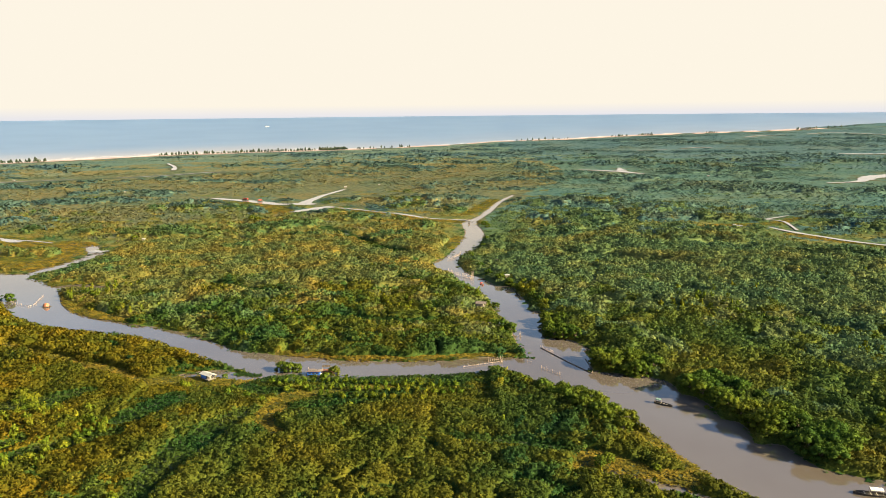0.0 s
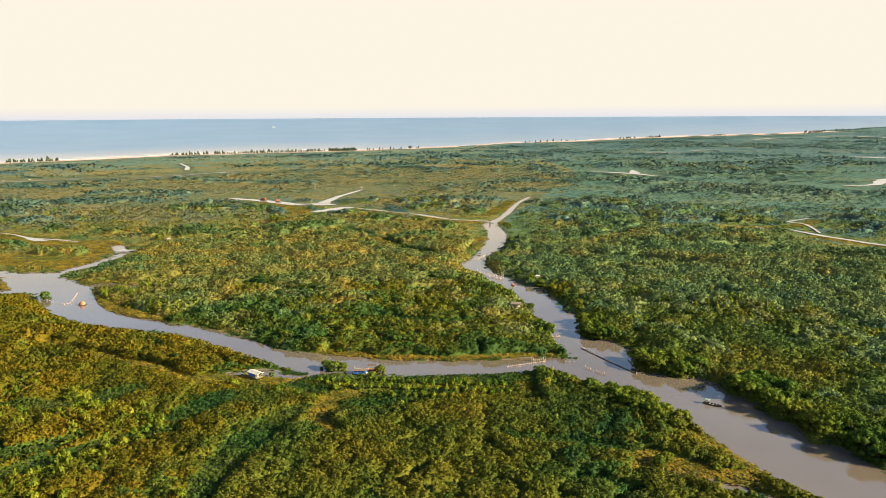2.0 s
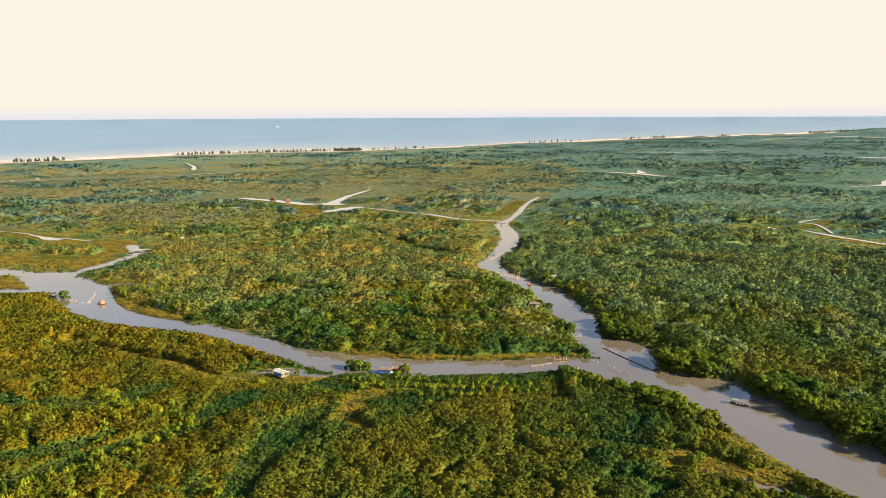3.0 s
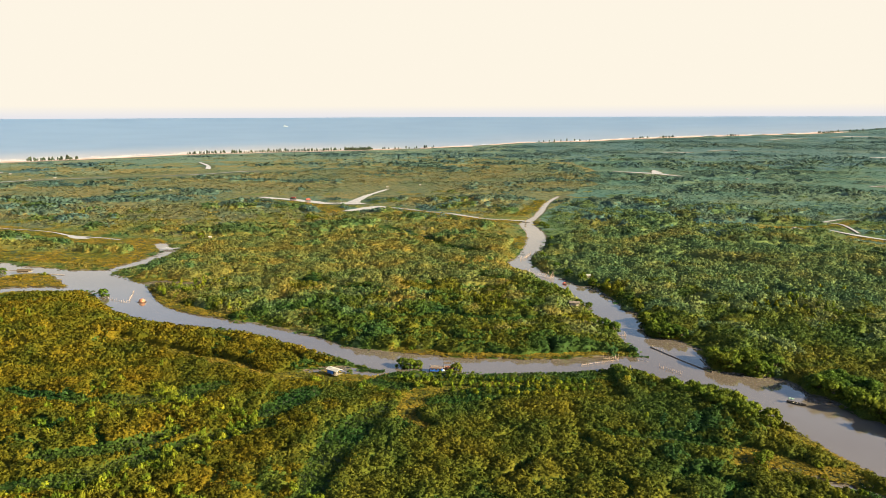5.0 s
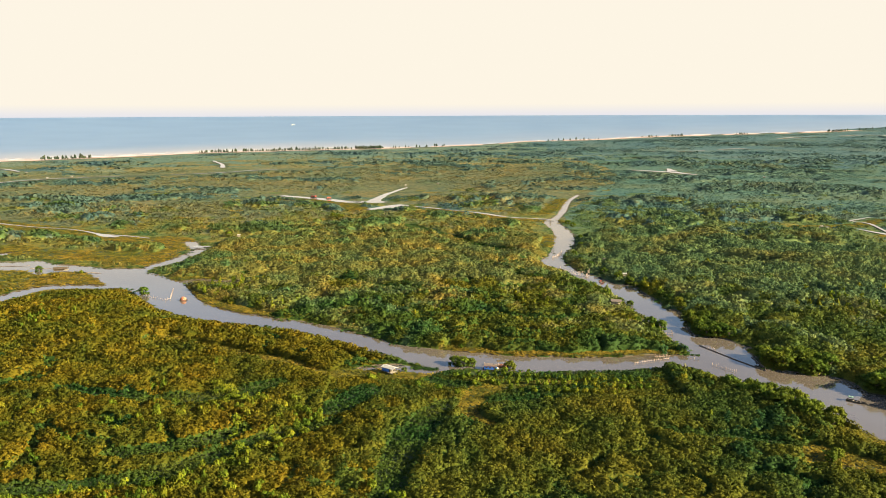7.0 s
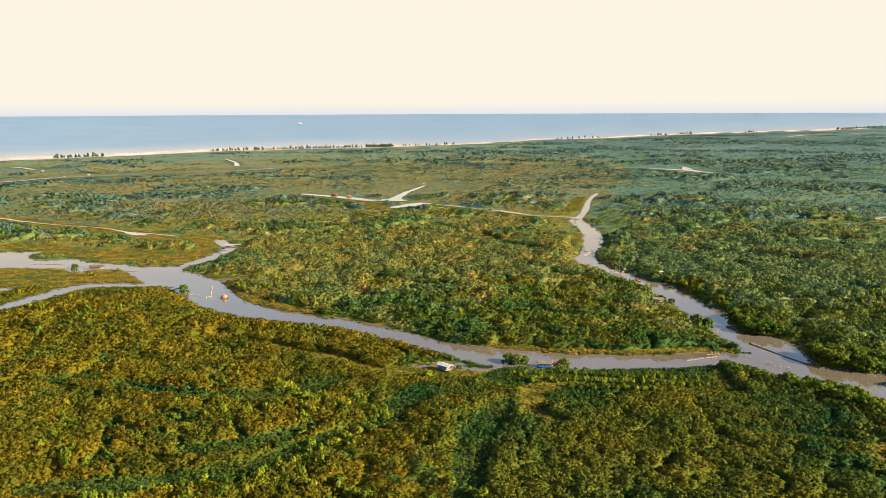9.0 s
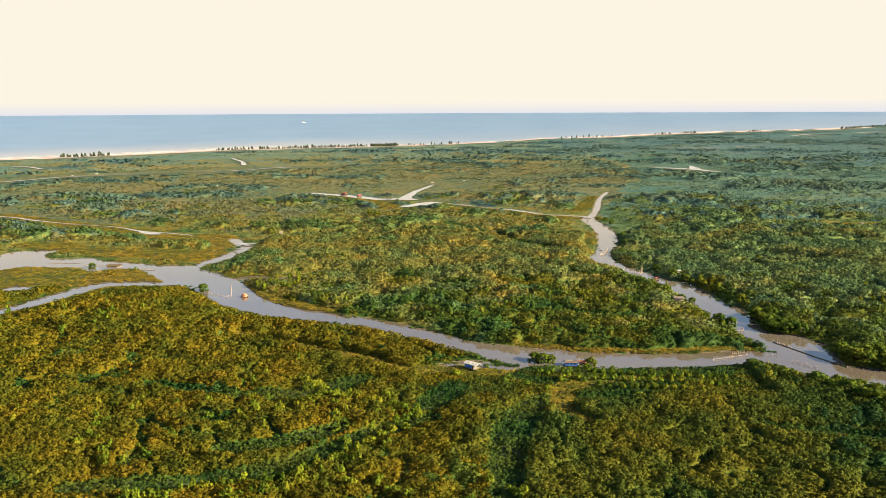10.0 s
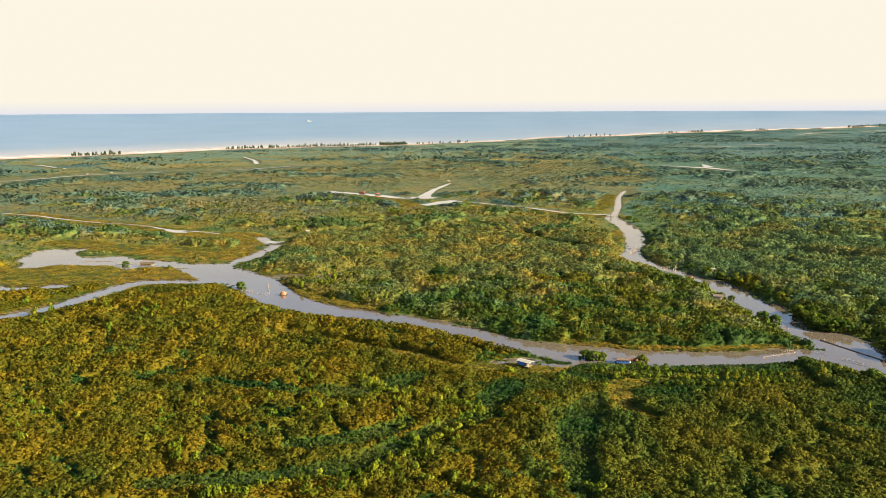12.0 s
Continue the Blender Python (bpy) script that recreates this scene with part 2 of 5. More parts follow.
# thin creeks and ponds: bright ribbons of water in the marsh
RIBBONS = [[(57, 752, 3), (34, 761, 1.8), (10, 772, 2.2), (-16, 803, 3.0), (-45, 827, 1.8), (-76, 853, 3.0), (-108, 875, 5)],
           [(-272, 978, 5), (-217, 943, 7), (-178, 912, 9), (-143, 905, 10), (-132, 912, 10)], [(-142, 915, 9), (-140, 945, 6), (-132, 1000, 4), (-112, 1085, 2)],
           [(-139, 833, 7), (-121, 855, 10), (-104, 878, 6)],
           [(-650, 800, 1.2), (-541, 757, 1.4), (-506, 736, 1.8), (-453, 709, 1.1), (-401, 690, 1.0), (-363, 663, 2), (-334, 653, 1.3), (-310, 641, 1.2)], [(-366, 664, 2.5), (-352, 652, 4.5), (-341, 648, 2)],
           [(-258, 600, 5), (-250, 598, 3), (-244, 601, 1.5)],
           [(420, 545, 3.2), (378, 589, 2.4), (359, 612, 3.4), (347, 635, 2.6), (335, 660, 3.0), (327, 690, 1.6)], [(345, 737, 1.2), (356, 721, 1.6), (344, 668, 1.2)], [(346, 738, 2), (379, 762, 1.2)],
           [(280, 1400, 4), (328, 1360, 9), (345, 1345, 9), (372, 1285, 3)], [(352, 1360, 9), (362, 1430, 3)], [(590, 1098, 3), (645, 1115, 6), (706, 1185, 16), (760, 1215, 18)],
           [(980, 1815, 8), (1014, 1790, 14), (1100, 1775, 14)],
           [(-542, 1312, 2), (-473, 1356, 3), (-415, 1418, 4), (-380, 1425, 3)], [(-800, 1120, 2), (-764, 1166, 4), (-720, 1233, 3), (-605, 1292, 2)], [(-961, 1470, 2), (-918, 1452, 4), (-858, 1394, 3)],
           [(-588, 1693, 3), (-534, 1580, 4), (-502, 1482, 5)], [(490, 2050, 4), (609, 2056, 8), (646, 2079, 4)], [(702, 2131, 5), (775, 2183, 8), (794, 2144, 4)],
           [(1460, 2960, 6), (1584, 2984, 10), (1681, 2815, 10)], [(1163, 2833, 6), (1265, 2916, 9), (1354, 2919, 5)], [(292, 690, 2), (300, 694, 2.5), (306, 697, 1.5)]]
COAST = [(-5000, -2300), (-2400, 350), (-1130, 1680), (-1050, 1755), (-940, 1820), (-843, 1920), (-742, 2050), (-596, 2130), (-117, 2365), (62, 2548), (233, 2790), (502, 2910),
         (761, 3080), (1018, 3165), (1267, 3205), (1517, 3245), (1723, 3330), (2100, 3420), (5000, 3700)]
COAST_X, COAST_Y = np.array([p[0] for p in COAST], float), np.array([p[1] for p in COAST], float)


def smooth_line(points, step=6.0):
    """Points along a gliding line through the given ones, with their widths."""
    p = np.array(points, float)
    p = np.vstack([2 * p[0] - p[1], p, 2 * p[-1] - p[-2]])
    out = []
    for i in range(1, len(p) - 2):
        n = max(2, int(np.linalg.norm(p[i + 1, :2] - p[i, :2]) / step))
        for k in range(n):
            t = k / n
            a, b, c, d = p[i - 1], p[i], p[i + 1], p[i + 2]
            out.append(0.5 * (2 * b + (c - a) * t + (2 * a - 5 * b + 4 * c - d) * t * t + (3 * b - 3 * c + d - a) * t ** 3))
    out.append(p[-2])
    out = np.array(out)
    out[:, 2] = np.maximum(out[:, 2], 0.6)
    return out


CHANNELS = [smooth_line(c) for c in (CROSS_RIVER, SIDE_CREEK, SOUTH_CREEK, REED_CREEK, SHORE_CREEK, HUT_INLET, *TIDAL_POOLS)]
CREEKS = [smooth_line(c) for c in RIBBONS]
BASINS = [smooth_line([(*q, 1) for q in c], 4.0)[:, :2] for c in (EAST_SHORE + EAST_POINTS + WEST_SHORE, LAGOON, NORTH_CREEK)]


def fractal(x, y, size, seed):
    """Smooth value noise in -1..1 on arrays, two octaves."""
    x, y = np.asarray(x, float), np.asarray(y, float)
    total = np.zeros_like(x)
    for octave in range(2):
        s = size / 2.1 ** octave
        u, v = x / s + 31.7 * seed, y / s - 17.3 * seed
        i, j = np.floor(u).astype(np.int64), np.floor(v).astype(np.int64)
        a, b = u - i, v - j
        a, b = a * a * (3 - 2 * a), b * b * (3 - 2 * b)

        def node(p, q):
            h = (p * 374761393 + q * 668265263 + (seed + octave) * 974634777) & 0xFFFFFFFF
            h = ((h ^ (h >> 13)) * 1274126177) & 0xFFFFFFFF
            return ((h ^ (h >> 16)) & 0xFFFF) / 32767.5 - 1
        low = node(i, j) * (1 - a) + node(i + 1, j) * a
        high = node(i, j + 1) * (1 - a) + node(i + 1, j + 1) * a
        total += (low * (1 - b) + high * b) * (0.7, 0.3)[octave]
    return total


REACH = 90.0
PLOTS = ((-640.0, 560.0, 90.0, 1030.0, 1.5), (-3300.0, 3300.0, -450.0, 3700.0, 7.5))      # x, x, y, y, step: the near marsh finely, all of it coarsely


def distance_fields(lines, basins=()):
    """Distances from the edge of the nearest channel or basin, negative inside, on the two grids."""
    fields = []
    for x0, x1, y0, y1, step in PLOTS:
        gx, gy = np.arange(x0, x1 + step, step), np.arange(y0, y1 + step, step)
        best = np.full((len(gy), len(gx)), REACH)

        def window(ax, bx, ay, by, reach):
            i0, i1 = np.searchsorted(gx, (min(ax, bx) - reach, max(ax, bx) + reach))
            j0, j1 = np.searchsorted(gy, (min(ay, by) - reach, max(ay, by) + reach))
            return slice(j0, j1), slice(i0, i1)

        def off(ax, ay, bx, by, px, py):
            dx, dy = bx - ax, by - ay
            t = np.clip(((px - ax) * dx + (py - ay) * dy) / (dx * dx + dy * dy + 1e-9), 0, 1)
            return np.hypot(px - ax - t * dx, py - ay - t * dy), t
        for line in lines:
            for (ax, ay, aw), (bx, by, bw) in zip(line[:-1], line[1:]):
                w = window(ax, bx, ay, by, REACH + max(aw, bw))
                d, t = off(ax, ay, bx, by, gx[None, w[1]], gy[w[0], None])
                best[w] = np.minimum(best[w], d - (aw + (bw - aw) * t))
        for line in basins:
            w = window(line[:, 0].min(), line[:, 0].max(), line[:, 1].min(), line[:, 1].max(), REACH)
            px, py = gx[None, w[1]], gy[w[0], None]
            near, inside = np.full((py.shape[0], px.shape[1]), REACH), np.zeros((py.shape[0], px.shape[1]), bool)
            for (ax, ay), (bx, by) in zip(line, np.roll(line, -1, axis=0)):
                k = window(ax, bx, ay, by, REACH)
                k = (slice(max(k[0].start - w[0].start, 0), max(k[0].stop - w[0].start, 0)), slice(max(k[1].start - w[1].start, 0), max(k[1].stop - w[1].start, 0)))
                near[k] = np.minimum(near[k], off(ax, ay, bx, by, px[:, k[1]], py[k[0]])[0])
                if by != ay:
                    inside ^= ((ay > py) != (by > py)) & (px < ax + (bx - ax) * (py - ay) / (by - ay))
            best[w] = np.minimum(best[w], np.where(inside, -near, near))
        fields.append(best)
    return fields


def sample(fields, x, y):
    """Distances read from the grids at any places."""
    x, y = np.asarray(x, float), np.asarray(y, float)
    out = np.full(x.shape, REACH)
    for (x0, x1, y0, y1, step), grid in list(zip(PLOTS, fields))[::-1]:
        k = (x > x0) & (x < x1) & (y > y0) & (y < y1)
        u, v = (x[k] - x0) / step, (y[k] - y0) / step
        i, j = u.astype(int), v.astype(int)
        a, b = u - i, v - j
        out[k] = (grid[j, i] * (1 - a) + grid[j, i + 1] * a) * (1 - b) + (grid[j + 1, i] * (1 - a) + grid[j + 1, i + 1] * a) * b
    return out


WATER_OFF = distance_fields(CHANNELS, BASINS)
CREEK_OFF = distance_fields(CREEKS)


def shore(x, y):
    """Distance inland from the sea's edge, negative at sea."""
    return (np.interp(x, COAST_X, COAST_Y) - y) * 0.75


def rise(x, y):
    """Lifts the far land and sea so that the horizon fits the camera's view."""
    r = np.hypot(x + 35, y)
    return 80.5 * np.maximum(0, (r - 2800) / 2100) ** 1.5


def ground_height(x, y):
    edge = sample(WATER_OFF, x, y) + fractal(x, y, 6, 3) * 0.9
    z = np.clip(edge * 0.22, -1.4, 0.5) + np.clip(edge - 3, 0, 8) / 8 * (0.15 * fractal(x, y, 14, 5) + 0.1)
    s = shore(x, y)
    return np.where(s < 25, np.clip(s * 0.02, -3, 0.5), z) + rise(x, y)


def mesh_from(name, verts, faces, mat, normals=None):
    """A mesh out of arrays; faces all with the same number of corners. normals: soft shading for foliage."""
    me = bpy.data.meshes.new(name)
    k = faces.shape[1]
    me.vertices.add(len(verts))
    me.vertices.foreach_set("co", np.ascontiguousarray(verts, np.float32).ravel())
    me.loops.add(faces.size)
    me.loops.foreach_set("vertex_index", np.ascontiguousarray(faces, np.int32).ravel())
    me.polygons.add(len(faces))
    me.polygons.foreach_set("loop_start", np.arange(0, faces.size, k, dtype=np.int32))
    me.update(calc_edges=True)
    me.materials.append(mat)
    if normals is not None:
        me.polygons.foreach_set("use_smooth", np.ones(len(faces), bool))
        me.normals_split_custom_set_from_vertices(normals)
    return me


# ---------------- ground, water, sea ----------------
def polar_sheet(angles, radii):
    a, r = np.meshgrid(angles, radii)
    x, y = -35 + r * np.sin(a), r * np.cos(a)
    n, k = len(radii), len(angles)
    i = np.arange((n - 1) * k).reshape(n - 1, k)
    right = np.roll(i, -1, axis=1)
    faces = np.stack([i, i + k, right + k, right], -1).reshape(-1, 4)
    return x.ravel(), y.ravel(), faces


angles = np.concatenate([np.linspace(-0.74, 0.74, 430), np.linspace(0.78, 2 * math.pi - 0.78, 62)[1:-1]])
radii = np.concatenate([[0.02, 40, 80, 110], np.geomspace(130, 3400, 240), np.linspace(3450, 4950, 24)])
gx, gy, gf = polar_sheet(angles, radii)
ground_mesh = mesh_from("ground", np.stack([gx, gy, ground_height(gx, gy)], -1), gf, GROUND)
ground_mesh.polygons.foreach_set("use_smooth", np.ones(len(gf), bool))
tagged(new("ground", ground_mesh), "flat green and muddy tidal marshland cut by channels", "ground", kind="structure")

sx = np.concatenate([np.linspace(-1500, 1500, 61)])
sy = np.linspace(60, 1500, 30)
X, Y = np.meshgrid(sx, sy)
cells = np.arange(len(sx) * len(sy)).reshape(len(sy), len(sx))
quads = np.stack([cells[:-1, :-1], cells[:-1, 1:], cells[1:, 1:], cells[1:, :-1]], -1).reshape(-1, 4)
tagged(new("river_water", mesh_from("river_water", np.stack([X.ravel(), Y.ravel(), 0 * X.ravel()], -1), quads, RIVER)),
       "calm silty brown-grey river water reflecting the pale sky", "water", kind="structure")


def coast_band(near, far, steps, lift, wobble=0.0, seed=1, x0=-3000, x1=3000, n=500):
    """A sheet along the coast, from one distance off the shoreline to another (positive out to sea)."""
    x = np.linspace(x0, x1, n)
    y = np.interp(x, COAST_X, COAST_Y) + wobble * fractal(x, 0 * x, 70, seed)
    rows = []
    for d in np.linspace(near, far, steps):
        yy = y + d * 1.3
        rows.append(np.stack([x, yy, rise(x, yy) + lift], -1))
    v = np.concatenate(rows)
    c = np.arange(n * steps).reshape(steps, n)
    return v, np.stack([c[:-1, :-1], c[:-1, 1:], c[1:, 1:], c[1:, :-1]], -1).reshape(-1, 4)


def make_sea():
    """From under the beach out to the horizon."""
    ang = np.linspace(-1.25, 1.25, 400)
    rows, k = [], 70
    for a in ang:
        d = np.linspace(200, 4950, 1500)
        inland = shore(-35 + d * math.sin(a), d * math.cos(a)) > -8
        start = d[np.nonzero(inland)[0][-1]] if inland.any() else 200
        start = min(start, 4700)
        r = start + (4950 - start) * np.linspace(0, 1, k) ** 1.6
        x, y = -35 + r * math.sin(a), r * math.cos(a)
        rows.append(np.stack([x, y, rise(x, y) + 0.0], -1))
    v = np.concatenate(rows)
    c = np.arange(len(ang) * k).reshape(len(ang), k)
    f = np.stack([c[:-1, :-1], c[:-1, 1:], c[1:, 1:], c[1:, :-1]], -1).reshape(-1, 4)
    me = mesh_from("sea", v, f, SEA)
    out = -shore(v[:, 0], v[:, 1])
    cloud = np.clip(1 - (out + 60 * fractal(v[:, 0], v[:, 1], 160, 8)) / 700, 0, 1) ** 1.5 * 0.9 * np.clip((300 - v[:, 0]) / 900, 0.3, 1)
    me.attributes.new("silt", "FLOAT", "POINT").data.foreach_set("value", cloud.astype(np.float32))
    me.polygons.foreach_set("use_smooth", np.ones(len(f), bool))
    tagged(new("sea", me), "hazy pale blue sea reaching the horizon", "sea", kind="structure")


make_sea()


def headland():
    """A low wooded rise on the coast, far to the east."""
    u, w = np.meshgrid(np.linspace(0, 1, 60), np.linspace(-1, 1, 9))
    x, y = 1640 + 900 * u, 3330 + 60 * u + 70 * w
    z = (9 + 9 * u) * np.sqrt(np.clip(np.sin(math.pi * np.clip(u * 1.4, 0, 0.95)), 0, 1)) * (1 - w * w) * (0.85 + 0.3 * fractal(x, y, 60, 77)) - 2
    c = np.arange(60 * 9).reshape(9, 60)
    f = np.stack([c[:-1, :-1], c[:-1, 1:], c[1:, 1:], c[1:, :-1]], -1).reshape(-1, 4)
    # leaf colour with distance haze painted in
    me = mesh_from("headland", np.stack([x.ravel(), y.ravel(), z.ravel() + rise(x.ravel(), y.ravel())], -1), f, LEAF_HAZY_FAR)
    tagged(new("headland", me), "low dark wooded headland beside the far coast", "headland", kind="structure")


headland()
beach_v, beach_f = coast_band(-34, 22, 3, 0.8, 22, 2)
overgrown = fractal(beach_v[:499, 0], 0 * beach_v[:499, 0], 60, 71) + np.clip((beach_v[:499, 0] + 500) / 900, -0.6, 0.35)
beach_f = beach_f[np.tile(overgrown < 0.52, 2)]
tagged(new("beach", mesh_from("beach", beach_v, beach_f, SAND)), "long pale pinkish sand beach beside the sea", "beach", kind="structure")


def surf_line(off, wide, seed, east):
    """Broken lines of white water rolling in along the beach, as far east as given."""
    v, f = coast_band(off, off + wide, 2, 1.0, 26, seed, n=1200)
    x = v[:1200, 0]
    gate = fractal(x, 0 * x + seed * 40, 26, seed + 30) - np.clip((x - east) / 300, 0, 2)
    return v, f[np.nonzero(gate[:-1] > 0.0)[0]]


for i, (off, wide, east) in enumerate(((8, 8, 2500), (24, 9, -350), (44, 10, -450), (72, 9, -500), (105, 8, -600), (16, 5, 900))):
    tagged(new("surf", mesh_from("surf", *surf_line(off, wide, i + 1, east), FOAM)), "broken white line of surf along the beach", "surf", kind="structure")


def ribbon(line, lift, mat, name, seed):
    """Water lying along a line, with uneven edges."""
    p, w = line[:, :2], line[:, 2]
    d = np.gradient(p, axis=0)
    d /= np.linalg.norm(d, axis=1)[:, None] + 1e-9
    side = np.stack([-d[:, 1], d[:, 0]], -1)
    rows = []
    for k in (-1, -0.4, 0.4, 1):
        q = p + side * (w * k * (1 + 0.35 * fractal(p[:, 0] + 50 * k, p[:, 1], 14, seed)))[:, None]
        rows.append(np.column_stack([q, rise(q[:, 0], q[:, 1]) + lift]))
    n = len(p)
    c = np.arange(4 * n).reshape(4, n)
    f = np.stack([c[:-1, :-1], c[:-1, 1:], c[1:, 1:], c[1:, :-1]], -1).reshape(-1, 4)
    return mesh_from(name, np.concatenate(rows), f[:, ::-1], mat)


for i, line in enumerate(CREEKS):
    tagged(new("creek", ribbon(line, 0.90 + 0.03 * i, POND, "creek", i + 1)), "narrow pale creek winding through the marsh", "creek", kind="structure")

MUD = plain("wet_pinkish_mud", (0.25, 0.195, 0.155), 0.6, 0, 0.3, 0.3)
MUDBANKS = [[(-472, 556, 2.4), (-452, 561, 3.6), (-436, 562, 1.6), (-424, 565, 2.2)], [(-452, 520, 5), (-438, 515, 4.4), (-424, 510, 2)], [(-374, 524, 0.7), (-366, 525.5, 1.3), (-358, 525, 0.6), (-352, 527, 0.9)],
            [(-332, 527, 0.7), (-326, 529, 1.1), (-316, 528, 0.6)], [(-346, 517, 0.6), (-340, 515.6, 1.0), (-330, 517, 0.6)], [(-303, 505, 0.6), (-295, 503, 1.0), (-288, 501, 0.6)]]
for i, bank in enumerate(MUDBANKS):
    tagged(new("mudbank", ribbon(smooth_line(bank, 2.5), 0.10 + 0.01 * i, MUD, "mudbank", 60 + i)), "low bar of wet mud in the lagoon", "mudbank", kind="structure")


# ---------------- vegetation ----------------
rng = np.random.default_rng(7)
ICO = np.array([(0, 0, 1), *[(0.894 * math.cos(a), 0.894 * math.sin(a), 0.447) for a in np.arange(5) * 1.2566],
                *[(0.894 * math.cos(a), 0.894 * math.sin(a), -0.447) for a in np.arange(5) * 1.2566 + 0.6283], (0, 0, -1)])
ICO_FACES = np.array([(0, 1 + i, 1 + (i + 1) % 5) for i in range(5)] + [(1 + i, 6 + i, 1 + (i + 1) % 5) for i in range(5)]
                     + [(1 + (i + 1) % 5, 6 + i, 6 + (i + 1) % 5) for i in range(5)] + [(11, 6 + (i + 1) % 5, 6 + i) for i in range(5)])


def unit(v):
    return v / (np.linalg.norm(v, axis=-1, keepdims=True) + 1e-9)


def leaf_sprays(centres, outward, size, loose=0.42):
    """One small three-cornered spray of leaves at each place, turned roughly outward: corners, faces, normals."""
    n = len(centres)
    normal = unit(outward + rng.normal(0, loose, (n, 3)))
    u = unit(np.cross(normal, rng.normal(0, 1, (n, 3))))
    v = np.cross(normal, u)
    s = size * rng.uniform(0.65, 1.35, (n, 1))
    corners = np.stack([centres + u * s, centres - u * s * 0.5 + v * s * 0.8, centres - u * s * 0.5 - v * s * 0.8], 1).reshape(-1, 3)
    return corners, np.arange(3 * n).reshape(-1, 3), np.repeat(unit(unit(outward) + 0.55 * normal), 3, axis=0)


def bush_form(leaves, size, core=0.74, lobes=4, low=-0.1):
    """A young tree's crown of unit radius: a rough inner mass and leaf sprays round several lobes."""
    lobe = rng.normal(0, 0.42, (lobes, 3)) * (1, 1, 0.6) + (0, 0, 0.12)
    rad = rng.uniform(0.5, 0.72, lobes)
    pick = rng.integers(0, lobes, leaves)
    d = unit(rng.normal(0, 1, (leaves, 3)))
    d[:, 2] = np.where(d[:, 2] < low, -d[:, 2], d[:, 2])
    v, f, n = leaf_sprays(lobe[pick] + d * rad[pick, None], d, size)
    c = ICO * core * rng.uniform(0.75, 1.15, (12, 1)) * (1, 1, 0.9)
    return np.vstack([v, c]), np.vstack([f, ICO_FACES[:15] + len(v)]), np.vstack([n, ICO])


def head_form(leaves, size):
    """One leafy head of a bush, of unit radius: sprays set round a dome."""
    d = unit(rng.normal(0, 1, (leaves, 3)) + (0, 0, 0.35))
    d[:, 2] = np.abs(d[:, 2]) - 0.12
    v, f, n = leaf_sprays(d * (1, 1, 0.85) * rng.uniform(0.75, 1.08, (leaves, 1)), d, size, 0.5)
    return v, f, n


def plant_all(name, forms, x, y, z, radius, height, mat, label, category, lean=None):
    """All the plants of one kind, joined into one mesh. lean: the way the canopy faces at each."""
    which = rng.integers(0, len(forms), len(x))
    turn = rng.uniform(0, 2 * math.pi, len(x))
    vs, fs, ns, base = [], [], [], 0
    for k, (v, f, n) in enumerate(forms):
        i = np.nonzero(which == k)[0]
        c, s = np.cos(turn[i])[:, None], np.sin(turn[i])[:, None]
        r = radius[i][:, None]
        px = (v[:, 0] * c - v[:, 1] * s) * r + x[i][:, None]
        py = (v[:, 0] * s + v[:, 1] * c) * r + y[i][:, None]
        pz = (v[:, 2] + 0.55) * height[i][:, None] * 0.62 + z[i][:, None]
        vs.append(np.stack([px, py, pz], -1).reshape(-1, 3))
        normal = np.stack([n[:, 0] * c - n[:, 1] * s, n[:, 0] * s + n[:, 1] * c, np.broadcast_to(n[:, 2], (len(i), len(v)))], -1)
        ns.append((normal if lean is None else unit(normal + lean[i][:, None, :])).reshape(-1, 3))
        fs.append((f[None] + (np.arange(len(i)) * len(v))[:, None, None] + base).reshape(-1, 3))
        base += len(i) * len(v)
    return tagged(new(name, mesh_from(name, np.concatenate(vs), np.concatenate(fs), mat, np.concatenate(ns))), label, category, kind="stuff")


def scattered(cell, r0, r1):
    """Jittered places inside the camera's view, between two distances from the middle of its path."""
    gx = np.arange(-0.72 * r1 - 130, 0.72 * r1 + 60, cell)
    gy = np.arange(125, r1, cell)
    a, b = np.meshgrid(gx, gy)
    a, b = (a + rng.uniform(-0.5, 0.5, a.shape) * cell).ravel(), (b + rng.uniform(-0.5, 0.5, b.shape) * cell).ravel()
    r = np.hypot(a + 35, b)
    r = r * (1 + np.clip(rng.normal(0, 0.14, r.shape), -0.35, 0.35))
    ok = (r > r0) & (r <= r1) & (a > -104 - 0.66 * b) & (a < 30 + 0.66 * b)
    a, b = a[ok], b[ok]
    ok = shore(a, b) > 45
    return a[ok], b[ok]


